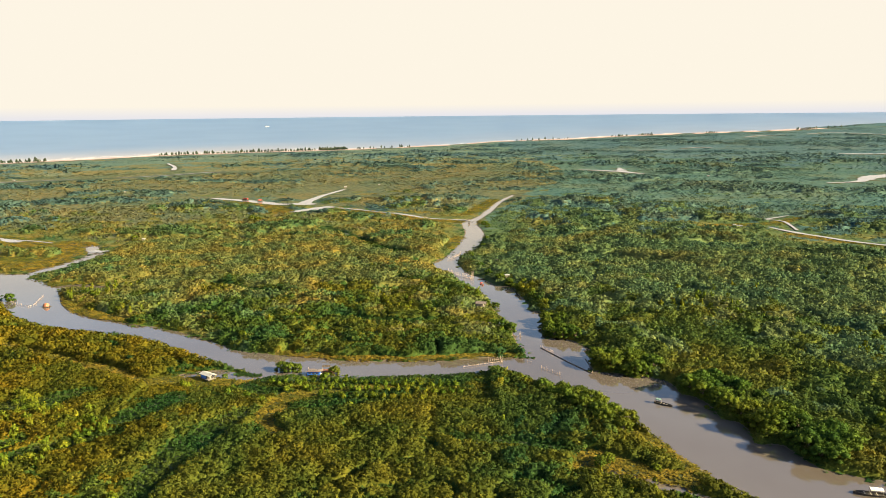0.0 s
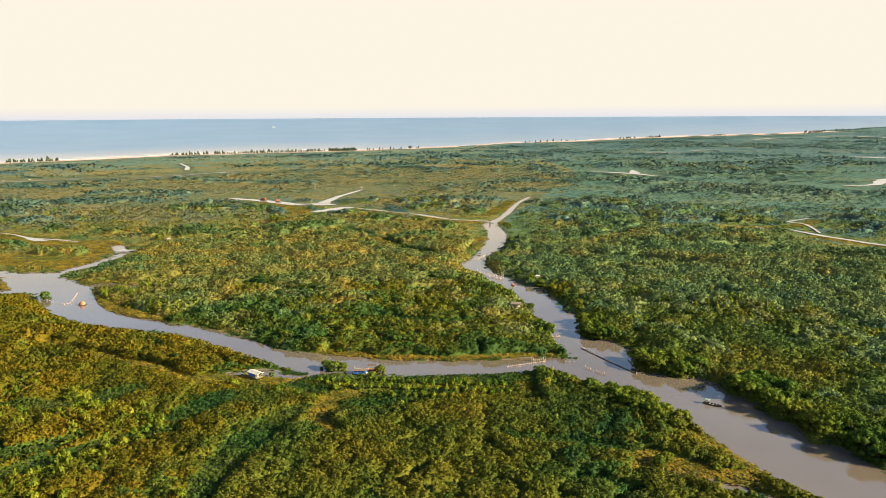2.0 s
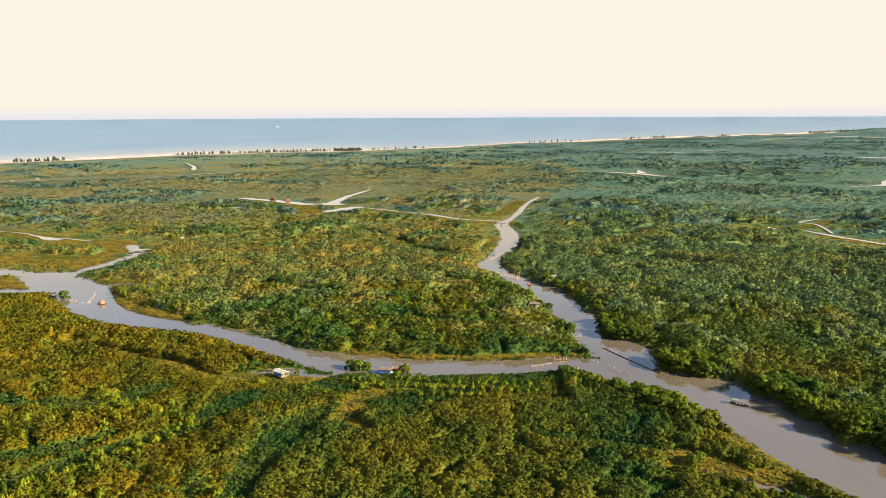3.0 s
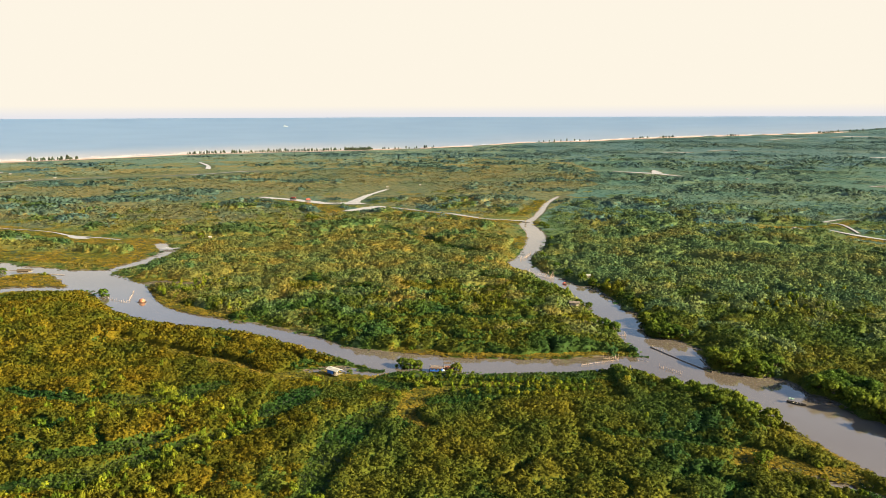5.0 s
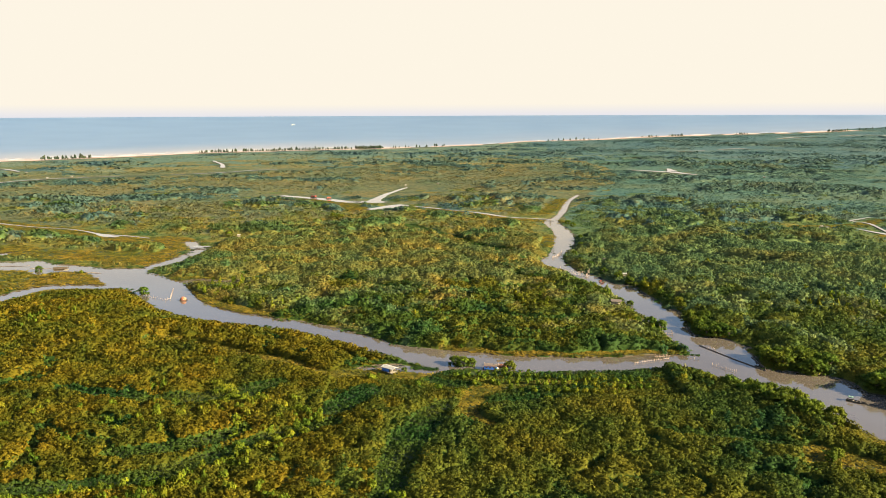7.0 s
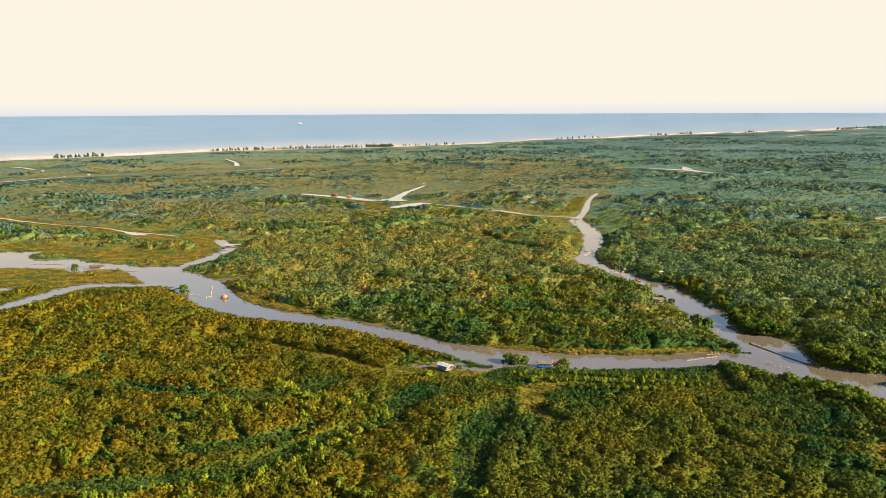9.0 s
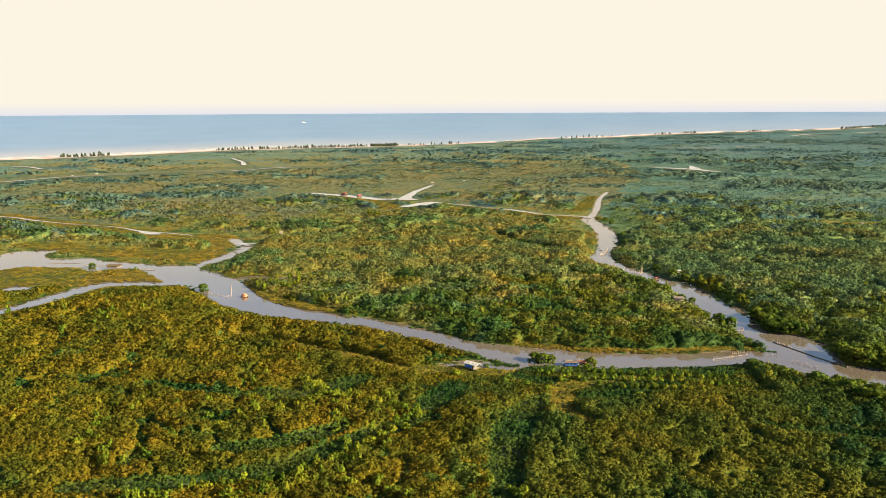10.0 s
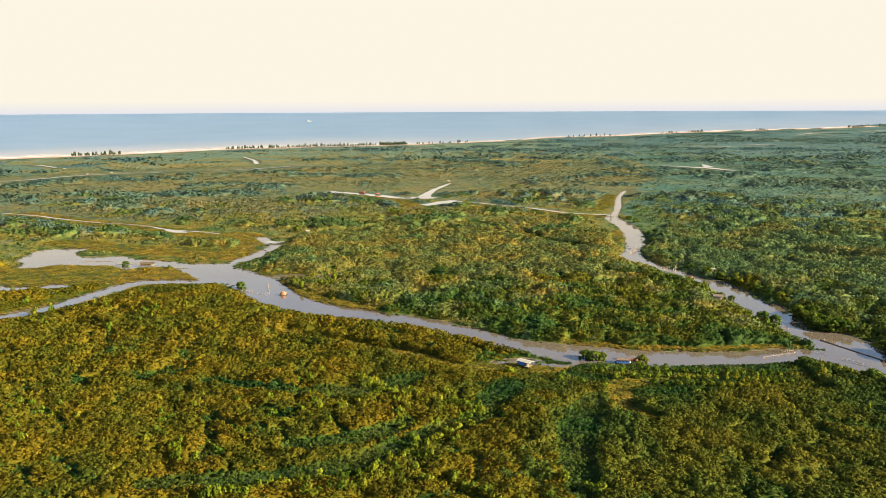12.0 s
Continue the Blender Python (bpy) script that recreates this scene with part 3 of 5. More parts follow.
MEADOWS = [smooth_line(c) for c in (
    [(-292, 486, 8), (-318, 494, 9), (-345, 497, 9), (-400, 494, 10), (-430, 490, 12)],
    [(-46, 336, 2.5), (-30, 329, 2.5), (0, 325.5, 2.5), (30, 326, 2.5), (55, 330, 2)], [(60, 292, 1), (96, 232, 3), (108, 212, 3)],
    [(-150, 392, 7), (-178, 408, 9), (-200, 428, 8), (-215, 452, 6)],
    [(-255, 468, 6), (-285, 474, 10), (-310, 470, 14), (-345, 470, 22), (-400, 470, 34), (-440, 460, 40)],
    [(-262, 530, 8), (-285, 552, 20), (-320, 560, 22), (-360, 570, 16), (-430, 600, 12)],
    [(-285, 452, 7), (-303, 450, 7), (-312, 432, 7), (-322, 408, 7), (-345, 377, 8)], [(-268, 560, 9), (-270, 590, 9), (-285, 630, 14), (-340, 640, 12)], [(-240, 470, 5), (-218, 484, 6), (-195, 470, 5), (-180, 476, 4)],
    [(-92, 300, 5), (-78, 302, 6), (-62, 297, 4), (-52, 303, 3)], [(60, 742, 9), (10, 762, 9), (-20, 795, 9), (-76, 845, 10), (-110, 865, 12)], [(-150, 830, 14), (-180, 880, 16), (-230, 920, 14), (-280, 955, 12)],
    [(50, 800, 6), (68, 850, 8), (90, 930, 8)], [(330, 650, 5), (345, 622, 6), (370, 592, 6), (410, 545, 7)], [(250, 690, 4), (290, 705, 6), (340, 712, 7), (380, 745, 5)], [(222, 676, 4), (257, 668, 5)], [(-760, 1150, 30), (-640, 1270, 25), (-560, 1310, 14), (-430, 1400, 16)], [(-560, 770, 14), (-480, 722, 12), (-400, 680, 14), (-320, 632, 14)], [(40, 650, 5), (30, 600, 5)],
    [(-100, 300, 3), (-125, 315, 4.5), (-150, 330, 3), (-185, 350, 4)],
    [(-32, 246, 3), (-40, 262, 4), (-30, 282, 4), (5, 290, 3)],
    [(70, 224, 6), (84, 216, 5), (96, 211, 4)])]
LANES = [smooth_line(c) for c in (
    [(-66, 298, 2.5), (-46, 302, 3.2), (-28, 300.5, 4), (-8, 303, 3), (15, 303, 2.5), (38, 304, 2)],
    [(-64, 196, 3.2), (-62, 225, 4.4), (-59, 238, 4.6), (-54, 252, 4.0), (-49, 262, 3.0), (-36, 267, 2.4), (-8, 270, 1.8)],
    [(-58, 296, 1.5), (-50, 287, 1.5), (-41, 285.5, 1.5), (-29, 280, 1.5)],
    [(-190, 196, 2.4), (-156, 201, 3.2), (-136, 207, 3.6), (-119, 222, 3.4), (-104, 237, 2.8), (-88, 246, 2.2)],
    [(-153, 222, 2.2), (-132, 227, 2.8), (-118, 240, 2.4)], [(-150, 268, 2.4), (-129, 274, 3.0), (-116, 287, 2.6)],
    [(-88, 713, 5.5), (-64, 669, 5), (-44, 632, 5), (-25, 597, 5), (-10, 579, 4), (10, 567, 3)],
    [(-90, 258, 4), (-84, 268, 5), (-80, 280, 4)],
    [(30, 240, 1.8), (50, 236, 1.8), (72, 228, 1.8)],
    [(-200, 280, 2), (-160, 268, 2.4), (-120, 285, 2)], [(-30, 392, 3), (0, 380, 3), (30, 384, 2.5)], [(-120, 470, 3), (-60, 440, 3), (0, 450, 3)],
    [(110, 420, 3), (150, 400, 3), (210, 380, 3)], [(120, 560, 4), (200, 520, 4), (280, 500, 4)])]


MEADOW_OFF, LANE_OFF = distance_fields(MEADOWS), distance_fields(LANES)


def stand(x, y):
    """Room for bushes: distance from water, from meadows and from grassy lanes."""
    water = np.minimum(sample(WATER_OFF, x, y), sample(CREEK_OFF, x, y))
    meadow, lane = sample(MEADOW_OFF, x, y), sample(LANE_OFF, x, y)
    return water, meadow, lane


def golden_west(x, y):
    """0 to 1: the broad golden marsh south of the cross river, growing denser westwards."""
    cross = sorted((p[0], p[1]) for p in CROSS_RIVER)
    bank = np.interp(x, [p[0] for p in cross], [p[1] for p in cross])
    return np.clip((-62 - x + 14 * fractal(x, y, 30, 81)) / 34, 0, 1) * (y < bank)


def kinds(x, y):
    """Which growth holds the ground: below zero the taller green trees, above zero the low golden scrub."""
    river = np.interp(y, [p[1] for p in MAIN_RIVER], [p[0] for p in MAIN_RIVER])
    south = np.clip((310 - y) / 40, 0, 1) * 0.4 * (x < river) + 0.55 * golden_west(x, y)
    return fractal(x, y, 62, 11) + 0.45 * fractal(x, y, 21, 12) + 0.2 + south - 0.25 * np.clip((x - river - 5) / 40, 0, 1)


def crowns(x, y, size, seed, toned=False):
    """Rounded crowns growing into one another: 0 in the clefts, up to 1 on the tops. toned: a chance value of each crown, -1 to 1, as well."""
    i, j = np.floor(x / size).astype(np.int64), np.floor(y / size).astype(np.int64)
    best, tone = np.zeros_like(x), np.zeros_like(x)
    for p in (-1, 0, 1):
        for q in (-1, 0, 1):
            h = ((i + p) * 73856093 ^ (j + q) * 19349663 ^ seed * 83492791) & 0x7FFFFFFF
            h = ((h ^ (h >> 13)) * 1274126177) & 0x7FFFFFFF
            a, b, c = (h & 1023) / 1023, (h >> 10 & 1023) / 1023, (h >> 20 & 1023) / 1023
            d2 = ((i + p + a) * size - x) ** 2 + ((j + q + b) * size - y) ** 2
            dome = (0.55 + 0.45 * c) * np.sqrt(np.clip(1 - d2 / (size * (0.62 + 0.4 * c)) ** 2, 0, 1))
            tone = np.where(dome > best, 2 * ((h >> 5 & 1023) / 1023) - 1, tone)
            best = np.maximum(best, dome)
    return (best, tone) if toned else best


def canopy(x, y, wide):
    """The closed canopy's broad shape, 0 to about 1: merging crowns and a slow roll; and each crown's tone."""
    sway = 0.25 * wide * fractal(x, y, wide, 91)
    dome, tone = crowns(x + sway, y - sway, wide, 5, True)
    return np.clip(0.85 * dome + 0.04 + 0.3 * fractal(x, y, wide * 3.4, 93), 0.02, 1.1), tone


NEAR_TALL, FAR_TALL = 3.8, 6.4
VIEW_GAPS = ((46.5, 407, 9), (67.3, 480, 7), (64.6, 532, 6), (94, 594, 7), (-72, 296, 6), (-319, 503, 9), (49, 377, 11), (62, 560, 13))      # growth kept low here so the camera sees the huts, pool and inlet


def growth(x, y, r0, low, sizes):
    """How tall the growth stands at each place, and which it is: 0 olive, 1 golden, 2 green, 3 dull eastern, 4 dark eastern, 5 low."""
    water, meadow, lane = stand(x, y)
    kind = kinds(x, y) + 0.24 + 0.25 * fractal(x, y, 12, 15) + 0.3 * fractal(x, y, 4.5 if r0 < 600 else 12, 17)
    shape, tone = canopy(x, y, sizes[0])
    kind = kind + 0.3 * tone
    lush = fractal(x, y, 34, 14) * 0.9 + fractal(x, y, 12, 15) * 0.9
    high = np.interp(np.hypot(x + 35, y), [290, 430, 3000], [NEAR_TALL, FAR_TALL, FAR_TALL])
    if r0 > 600:                                                     # long belts of taller growth
        wide = 44 if r0 < 1000 else 100
        belt = 0.9 * fractal(x * 0.3, y, wide, 51) + 0.5 * fractal(x * 0.3, y, wide * 0.45, 52)
        lush, kind = 0.4 * lush + 1.5 * belt, kind - 1.3 * belt + 0.2
    elif r0 > 300:
        lush = 0.6 * lush + 1.1 * fractal(x * 0.6, y, 22, 16)
    ditch = np.abs(fractal(x, y, 32, 41) + 0.2 * fractal(x, y, 9, 42)) + 0.03 * np.clip(r0 / 300 - 1, 0, 1)
    west = golden_west(x, y)
    low_ground = np.minimum(np.clip(0.25 + lane / 6, 0.25, 1), np.clip(0.4 + (ditch - 0.02) * 14, 0.4, 1))
    h = low + (high - low) * np.clip(0.8 * shape + 0.25 * np.clip(0.4 + 0.7 * lush, 0, 1), 0, 1.3)
    h *= np.where(kind < 0, 1.12, 0.95 if r0 < 600 else 0.5) * low_ground
    bank = 0.4 if r0 < 300 else 0.12 if r0 < 600 else 0.08 if r0 < 900 else 0.03
    h *= np.clip(bank + (water - (0 if r0 < 600 else 2 if r0 < 900 else 8)) / (10 if r0 < 300 else 16 if r0 < 600 else 48 if r0 < 900 else 84), bank, 1)
    if 300 < r0 < 600:                                               # grass and scrub kept low so the camera sees the western creek
        h *= np.where((x < -235) & (x > -420), np.clip(0.1 + water / 34, 0.1, 1), 1)
    h *= np.clip(shore(x, y) / 260, 0.12, 1)
    landing = (x > -95) & (x < 44) & (y > 264) & (y < 306)           # growth kept low in front of the moorings so the camera sees them
    h = np.where(landing, np.minimum(h, np.interp(y, [264, 274, 306], [2.6, 0.8, 0.5])), h)
    h = np.maximum(h + sizes[2] * (crowns(x, y, sizes[1], 9) - 0.5) * np.clip(h / (0.5 * high), 0.3, 1), 0.2)
    for cx, cy, wide in VIEW_GAPS:
        h *= np.clip(np.hypot(x - cx, y - cy) / wide, 0.2, 1)
    room = np.minimum(water - 0.3, meadow + 3 * fractal(x, y, 8, 4))
    h *= np.clip(room / (1.6 if r0 < 600 else 4.0), 0, 1) ** 0.6
    h[(x > -39) & (x < -17) & (y > 297) & (y < 306)] *= 0.3
    river = np.interp(y, [p[1] for p in MAIN_RIVER], [p[0] for p in MAIN_RIVER])
    east = x > river + np.clip(y - 900, 0, 400) * 0.3 + 25 * fractal(x, y, 40, 33)
    green = (kind < 0) | (low_ground < 0.6)
    which = np.where(east, np.where(kind < -0.1, 4, 3), np.where(low_ground < 0.55, 5, np.where(green, 2, np.where(west > 0.5 + 0.5 * fractal(x, y, 9, 82), 1, 0))))
    return h, which


def in_view(x, y, r0, r1):
    r = np.hypot(x + 35, y)
    return (r > r0) & (r <= r1) & (x > -106 - 0.66 * y) & (x < 32 + 0.66 * y) & (y > 120) & (shore(x, y) > 45)


def thicket(step, r0, r1, low, sizes, head, leaves, change, mats, name, label, even=0.6):
    """The closed growth over a ring of the marsh: its uneven inner mass and the leafy heads that crowd on it, one mesh of each kind."""
    gx = np.arange(-0.66 * r1 - 110, 0.66 * r1 + 40, step)
    gy = np.arange(118, r1 + step, step)
    X, Y = np.meshgrid(gx, gy)
    X = X + rng.uniform(-0.3, 0.3, X.shape) * step
    Y = Y + rng.uniform(-0.3, 0.3, Y.shape) * step
    lap = 3 * step + 8
    ok = in_view(X, Y, r0 - lap, r1 + 2 * step)
    h, which = np.zeros(X.shape), np.zeros(X.shape, int)
    h[ok], which[ok] = growth(X[ok], Y[ok], r0, low, sizes)
    h = np.maximum(h - 0.5 * head, 0.45 * h) * np.clip((np.hypot(X + 35, Y) - r0 + lap) / lap, 0.02, 1) ** 2
    z = np.zeros(X.shape)
    z[ok] = ground_height(X[ok], Y[ok]) - 0.1
    c = np.arange(X.size).reshape(X.shape)
    quads = np.stack([c[:-1, :-1], c[:-1, 1:], c[1:, 1:], c[1:, :-1]], -1)[(ok[:-1, :-1] & ok[1:, 1:] & ok[:-1, 1:] & ok[1:, :-1])]
    quads = quads[(h.ravel()[quads] > 0.06).any(axis=1) & ~((which.ravel()[quads] == 5).all(axis=1) & (r0 < 600))]
    v = np.stack([X.ravel(), Y.ravel(), (z + h).ravel()], -1)
    up = unit(np.stack([-np.gradient(h, axis=1).ravel() / step, -np.gradient(h, axis=0).ravel() / step, np.ones(X.size)], -1))

    px, py = np.meshgrid(np.arange(gx[0], gx[-1], head), np.arange(118, r1, head))
    px, py = (px + rng.uniform(-0.5, 0.5, px.shape) * head).ravel(), (py + rng.uniform(-0.5, 0.5, py.shape) * head).ravel()
    seen = in_view(px, py, r0 - 4, r1)
    px, py = px[seen], py[seen]
    tall, sort = growth(px, py, r0, low, sizes)
    seen = (tall > 0.3) & ((sort % 2 == 0) & (sort > 0) | (r0 < 600) | (rng.random(len(px)) < 0.4)) & ((sort != 5) | (rng.random(len(px)) < 0.85))
    px, py, tall, sort = px[seen], py[seen], tall[seen], sort[seen]
    size = head * 0.66 * rng.uniform(0.65, 1.25, len(px)) * np.where(np.isin(sort, (2, 4)), 1.15, 1.0) * np.clip(0.4 + tall / 1.6, 0.4, 1)
    size = np.minimum(size, 0.3 + 0.9 * tall)
    foot = ground_height(px, py) + tall * rng.uniform(0.9, 1.06, len(px)) - 0.75 * size
    forms = [head_form(*leaves) for _ in range(14)]
    lean = even * up.reshape(*X.shape, 3)[np.clip(np.rint((py - 118) / step).astype(int), 0, len(gy) - 1), np.clip(np.rint((px - gx[0]) / step).astype(int), 0, len(gx) - 1)]

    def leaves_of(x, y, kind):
        # past change metres from the camera's path, the bluer haze-tinted colours
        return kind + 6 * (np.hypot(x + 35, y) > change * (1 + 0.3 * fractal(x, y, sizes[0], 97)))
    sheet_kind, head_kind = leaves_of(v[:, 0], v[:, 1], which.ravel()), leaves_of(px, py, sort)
    for k, word in enumerate(("olive", "golden", "leafy green", "dull olive green", "dark green", "low green") * 2):
        face = quads[sheet_kind[quads[:, 0]] == k]
        if len(face):
            used, face = np.unique(face, return_inverse=True)
            face = face.reshape(-1, 4)
            tagged(new(name, mesh_from(name, v[used], face, mats[k], up[used])), word + " " + label, "shrubs", kind="stuff")
        i = head_kind == k
        if i.any():
            plant_all("leafy_heads", forms, px[i], py[i], foot[i], size[i], size[i] * (1.6 if r0 < 900 else 1.1), mats[k], word + " leafy heads of " + label, "shrubs", lean[i])


NEAR_LEAVES = (LEAF_SHRUB, LEAF_GOLD, LEAF_GREEN, LEAF_OLIVE, LEAF_OLIVE, LEAF_LOW)
MID_LEAVES = (LEAF_HAZY_MID, LEAF_GOLD, LEAF_HAZY_MID_GREEN, LEAF_HAZY_MID_EAST, LEAF_HAZY_MID_EAST, LEAF_LOW)
# base colours of the next two sets carry painted haze
HAZY_PLAIN_LEAVES = (LEAF_HAZY_PLAIN, LEAF_HAZY_PLAIN, LEAF_HAZY_WOOD, LEAF_HAZY_PLAIN_EAST, LEAF_HAZY_WOOD, LEAF_HAZY_WOOD)
HAZY_COAST_LEAVES = (LEAF_HAZY_STRAND, LEAF_HAZY_STRAND, LEAF_HAZY_FAR, LEAF_HAZY_FAR, LEAF_HAZY_FAR, LEAF_HAZY_FAR)
thicket(0.8, 120, 345, 0.5, (10.0, 4.0, 1.9), 1.3, (17, 0.44), 380, NEAR_LEAVES + MID_LEAVES, "mangrove_thicket", "mangrove bushes packed on the near marsh")
thicket(1.4, 345, 650, 0.5, (13.0, 5.5, 2.8), 2.0, (12, 0.45), 420, NEAR_LEAVES + MID_LEAVES, "mangrove_scrub", "mangrove scrub between the tidal channels")
thicket(2.2, 650, 950, 0.4, (17.0, 8.0, 2.4), 3.0, (9, 0.48), 840, MID_LEAVES + HAZY_PLAIN_LEAVES, "marsh_scrub", "scrub on the flat delta behind the channels", 1.2)
thicket(3.6, 950, 1500, 0.3, (24.0, 12.0, 2.8), 4.8, (7, 0.52), 900, MID_LEAVES + HAZY_PLAIN_LEAVES, "delta_scrub", "scrub stretching away over the flat delta", 1.8)
thicket(6.5, 1500, 3800, 0.3, (46.0, 24.0, 3.0), 8.5, (5, 0.6), 1750, HAZY_PLAIN_LEAVES + HAZY_COAST_LEAVES, "coastal_scrub", "far scrub and woodland behind the beach", 2.5)


def young_trees():
    """Bright young trees standing above the scrub, some in planted rows."""
    x, y = scattered(6.5, 120, 520)
    water, meadow, lane = stand(x, y)
    clump = fractal(x, y, 40, 21) + 0.5 * fractal(x, y, 12, 22)
    keep = (water > 3) & (meadow > -2) & (clump + rng.uniform(-0.3, 0.3, len(x)) > 0.42)
    x, y = x[keep], y[keep]
    rows = [smooth_line(c, 2.4) for c in ([(-172, 186, 1), (-157, 194, 1), (-146, 199, 1), (-129, 202, 1), (-121, 208, 1), (-114, 218, 1), (-106, 229, 1), (-97, 240, 1)], [(-142, 192, 1), (-128, 196, 1), (-118, 204, 1)],
                                          [(-140, 282, 1), (-122, 268, 1), (-105, 258, 1), (-92, 250, 1)])]
    x = np.concatenate([x, *[r[:, 0] + rng.normal(0, 0.8, len(r)) for r in rows]])
    y = np.concatenate([y, *[r[:, 1] + rng.normal(0, 0.8, len(r)) for r in rows]])
    clear = (x > -70) & (x < 46) & (y > 272) & (y < 306)
    x, y = np.append(x[~clear], [-44, -33, -59, -51.5, -36.5, -24]), np.append(y[~clear], [274, 292, 284, 281, 286, 301])
    planted = [smooth_line(c, 3.3) for c in ([(-45, 293, 1), (-31, 296, 1), (-14, 294, 1), (12, 290, 1), (30, 289, 1)], [(-30, 287, 1), (-12, 286, 1), (14, 283, 1), (32, 281, 1)], [(-22, 280, 1), (-5, 277, 1), (16, 275, 1)])]
    small = np.concatenate([np.zeros(len(x), bool), *[np.ones(len(r), bool) for r in planted]])
    x = np.concatenate([x, *[r[:, 0] + rng.normal(0, 0.5, len(r)) for r in planted]])
    y = np.concatenate([y, *[r[:, 1] + rng.normal(0, 0.5, len(r)) for r in planted]])
    tall = growth(x, y, 120, 0.5, (10.0, 4.0, 1.9))[0]
    wide = np.where(small, rng.uniform(0.9, 1.35, len(x)), rng.uniform(1.1, 1.9, len(x)))
    plant_all("young_mangroves", [bush_form(110, 0.24, 0.66, 6) for _ in range(8)], x, y, ground_height(x, y), wide, np.where(small, rng.uniform(2.8, 3.8, len(x)), 0.8 * tall + rng.uniform(2.0, 3.2, len(x))), LEAF_BRIGHT,
              "bright yellow-green young mangrove trees above the scrub", "young trees")


young_trees()


def grasses(cell, r0, r1):
    x, y = scattered(cell, r0, r1)
    water, meadow, lane = stand(x, y)
    keep = (water > 0.2) & (meadow + 3 * fractal(x, y, 8, 4) < 1.5)
    x, y = x[keep], y[keep]
    forms = []
    for _ in range(6):
        c = rng.normal(0, 0.5, (13, 3)) * (1, 1, 0.2)
        forms.append(leaf_sprays(c, np.tile((0.0, 0.0, 1.0), (13, 1)), 0.46, 0.45))
    plant_all("reed_meadow", forms, x, y, ground_height(x, y) - 0.05, np.full(len(x), cell * 0.8), rng.uniform(0.6, 1.3, len(x)), LEAF_GRASS, "yellow-green reeds and grass on the low banks", "grass")


grasses(1.5, 120, 560)
grasses(3.2, 560, 1000)


def reed_islets():
    """Tufts of reed standing in the shallows beside the inlet."""
    for cx, cy, length in ((-59.4, 307.4, 2.6), (-54.8, 306.6, 3.0), (-63.5, 300.5, 2.4), (-121, 349, 3.0)):
        n = 70
        x, y = cx + rng.uniform(-length, length, n), cy + rng.normal(0, 0.9, n)
        forms = [leaf_sprays(rng.normal(0, 0.5, (9, 3)) * (1, 1, 0.4), np.tile((0.0, 0.0, 1.0), (9, 1)), 0.4, 0.6) for _ in range(4)]
        plant_all("reed_islet", forms, x, y, np.full(n, -0.1), np.full(n, 0.7), rng.uniform(0.6, 1.3, n), LEAF_GREEN, "small islet of green reeds in the shallows", "reeds")


reed_islets()


def undergrowth(cell, r0, r1, tufts, size):
    """Low dark growth that covers the mud between the bushes."""
    x, y = scattered(cell, r0, r1)
    water, meadow, lane = stand(x, y)
    keep = (water > 0.2) & (meadow > 0.5) & (growth(x, y, r0, 0.5, (10.0, 4.0, 1.9))[0] < 1.6)
    x, y = x[keep], y[keep]
    forms = []
    for _ in range(6):
        c = rng.normal(0, 0.5, (tufts, 3)) * (1, 1, 0.2)
        forms.append(leaf_sprays(c, np.tile((0.0, 0.0, 0.8), (tufts, 1)), size, 0.7))
    plant_all("undergrowth", forms, x, y, ground_height(x, y) - 0.1, np.full(len(x), cell * 0.8), rng.uniform(0.4, 1.0, len(x)), LEAF_LOW, "low dark green undergrowth on the mud", "undergrowth")


undergrowth(2.4, 120, 345, 7, 0.5)
undergrowth(4.0, 345, 700, 5, 0.6)


def scrub_below():
    """The same scrub goes on beneath the flight and beside the view."""
    x, y = rng.uniform(-420, 330, 7000), rng.uniform(-160, 330, 7000)
    keep = ((y < 128) | (x < -106 - 0.66 * y) | (x > 32 + 0.66 * y)) & (sample(WATER_OFF, x, y) > 1.5)
    x, y = x[keep], y[keep]
    plant_all("mangrove_bushes", [bush_form(6, 0.5, 0.85, 3) for _ in range(12)], x, y, ground_height(x, y) - 0.1, rng.uniform(1.8, 3.4, len(x)), rng.uniform(1.2, 3.2, len(x)), LEAF_SHRUB,
              "golden green mangrove bushes on the near marsh", "shrubs")


scrub_below()


# ---------------- building helpers ----------------
def link_mesh(name, bm, mat):
    me = bpy.data.meshes.new(name)
    bm.to_mesh(me)
    bm.free()
    me.materials.append(mat)
    return me


def part(name, bm, mat, parent, label=""):
    ob = new(name, bm if isinstance(bm, bpy.types.Mesh) else link_mesh(name, bm, mat))
    ob.parent = parent
    return tagged(ob, label)


def thing(name, m, label, category, group=""):
    ob = new(name)
    ob.matrix_world = m
    return tagged(ob, label, category, group)


def box(bm, x, y, z, sx, sy, sz, turn=0.0, tilt=0.0, bevel=0.03):
    """A block standing with its base at z, its edges broken."""
    m = pose(x, y, z + sz / 2, tilt, 0, turn) @ Matrix.Diagonal((sx, sy, sz, 1))
    made = bmesh.ops.create_cube(bm, size=1, matrix=m)
    if bevel:
        edges = list({e for v in made["verts"] for e in v.link_edges})
        bmesh.ops.bevel(bm, geom=edges, offset=bevel, segments=1, affect="EDGES")
    return bm


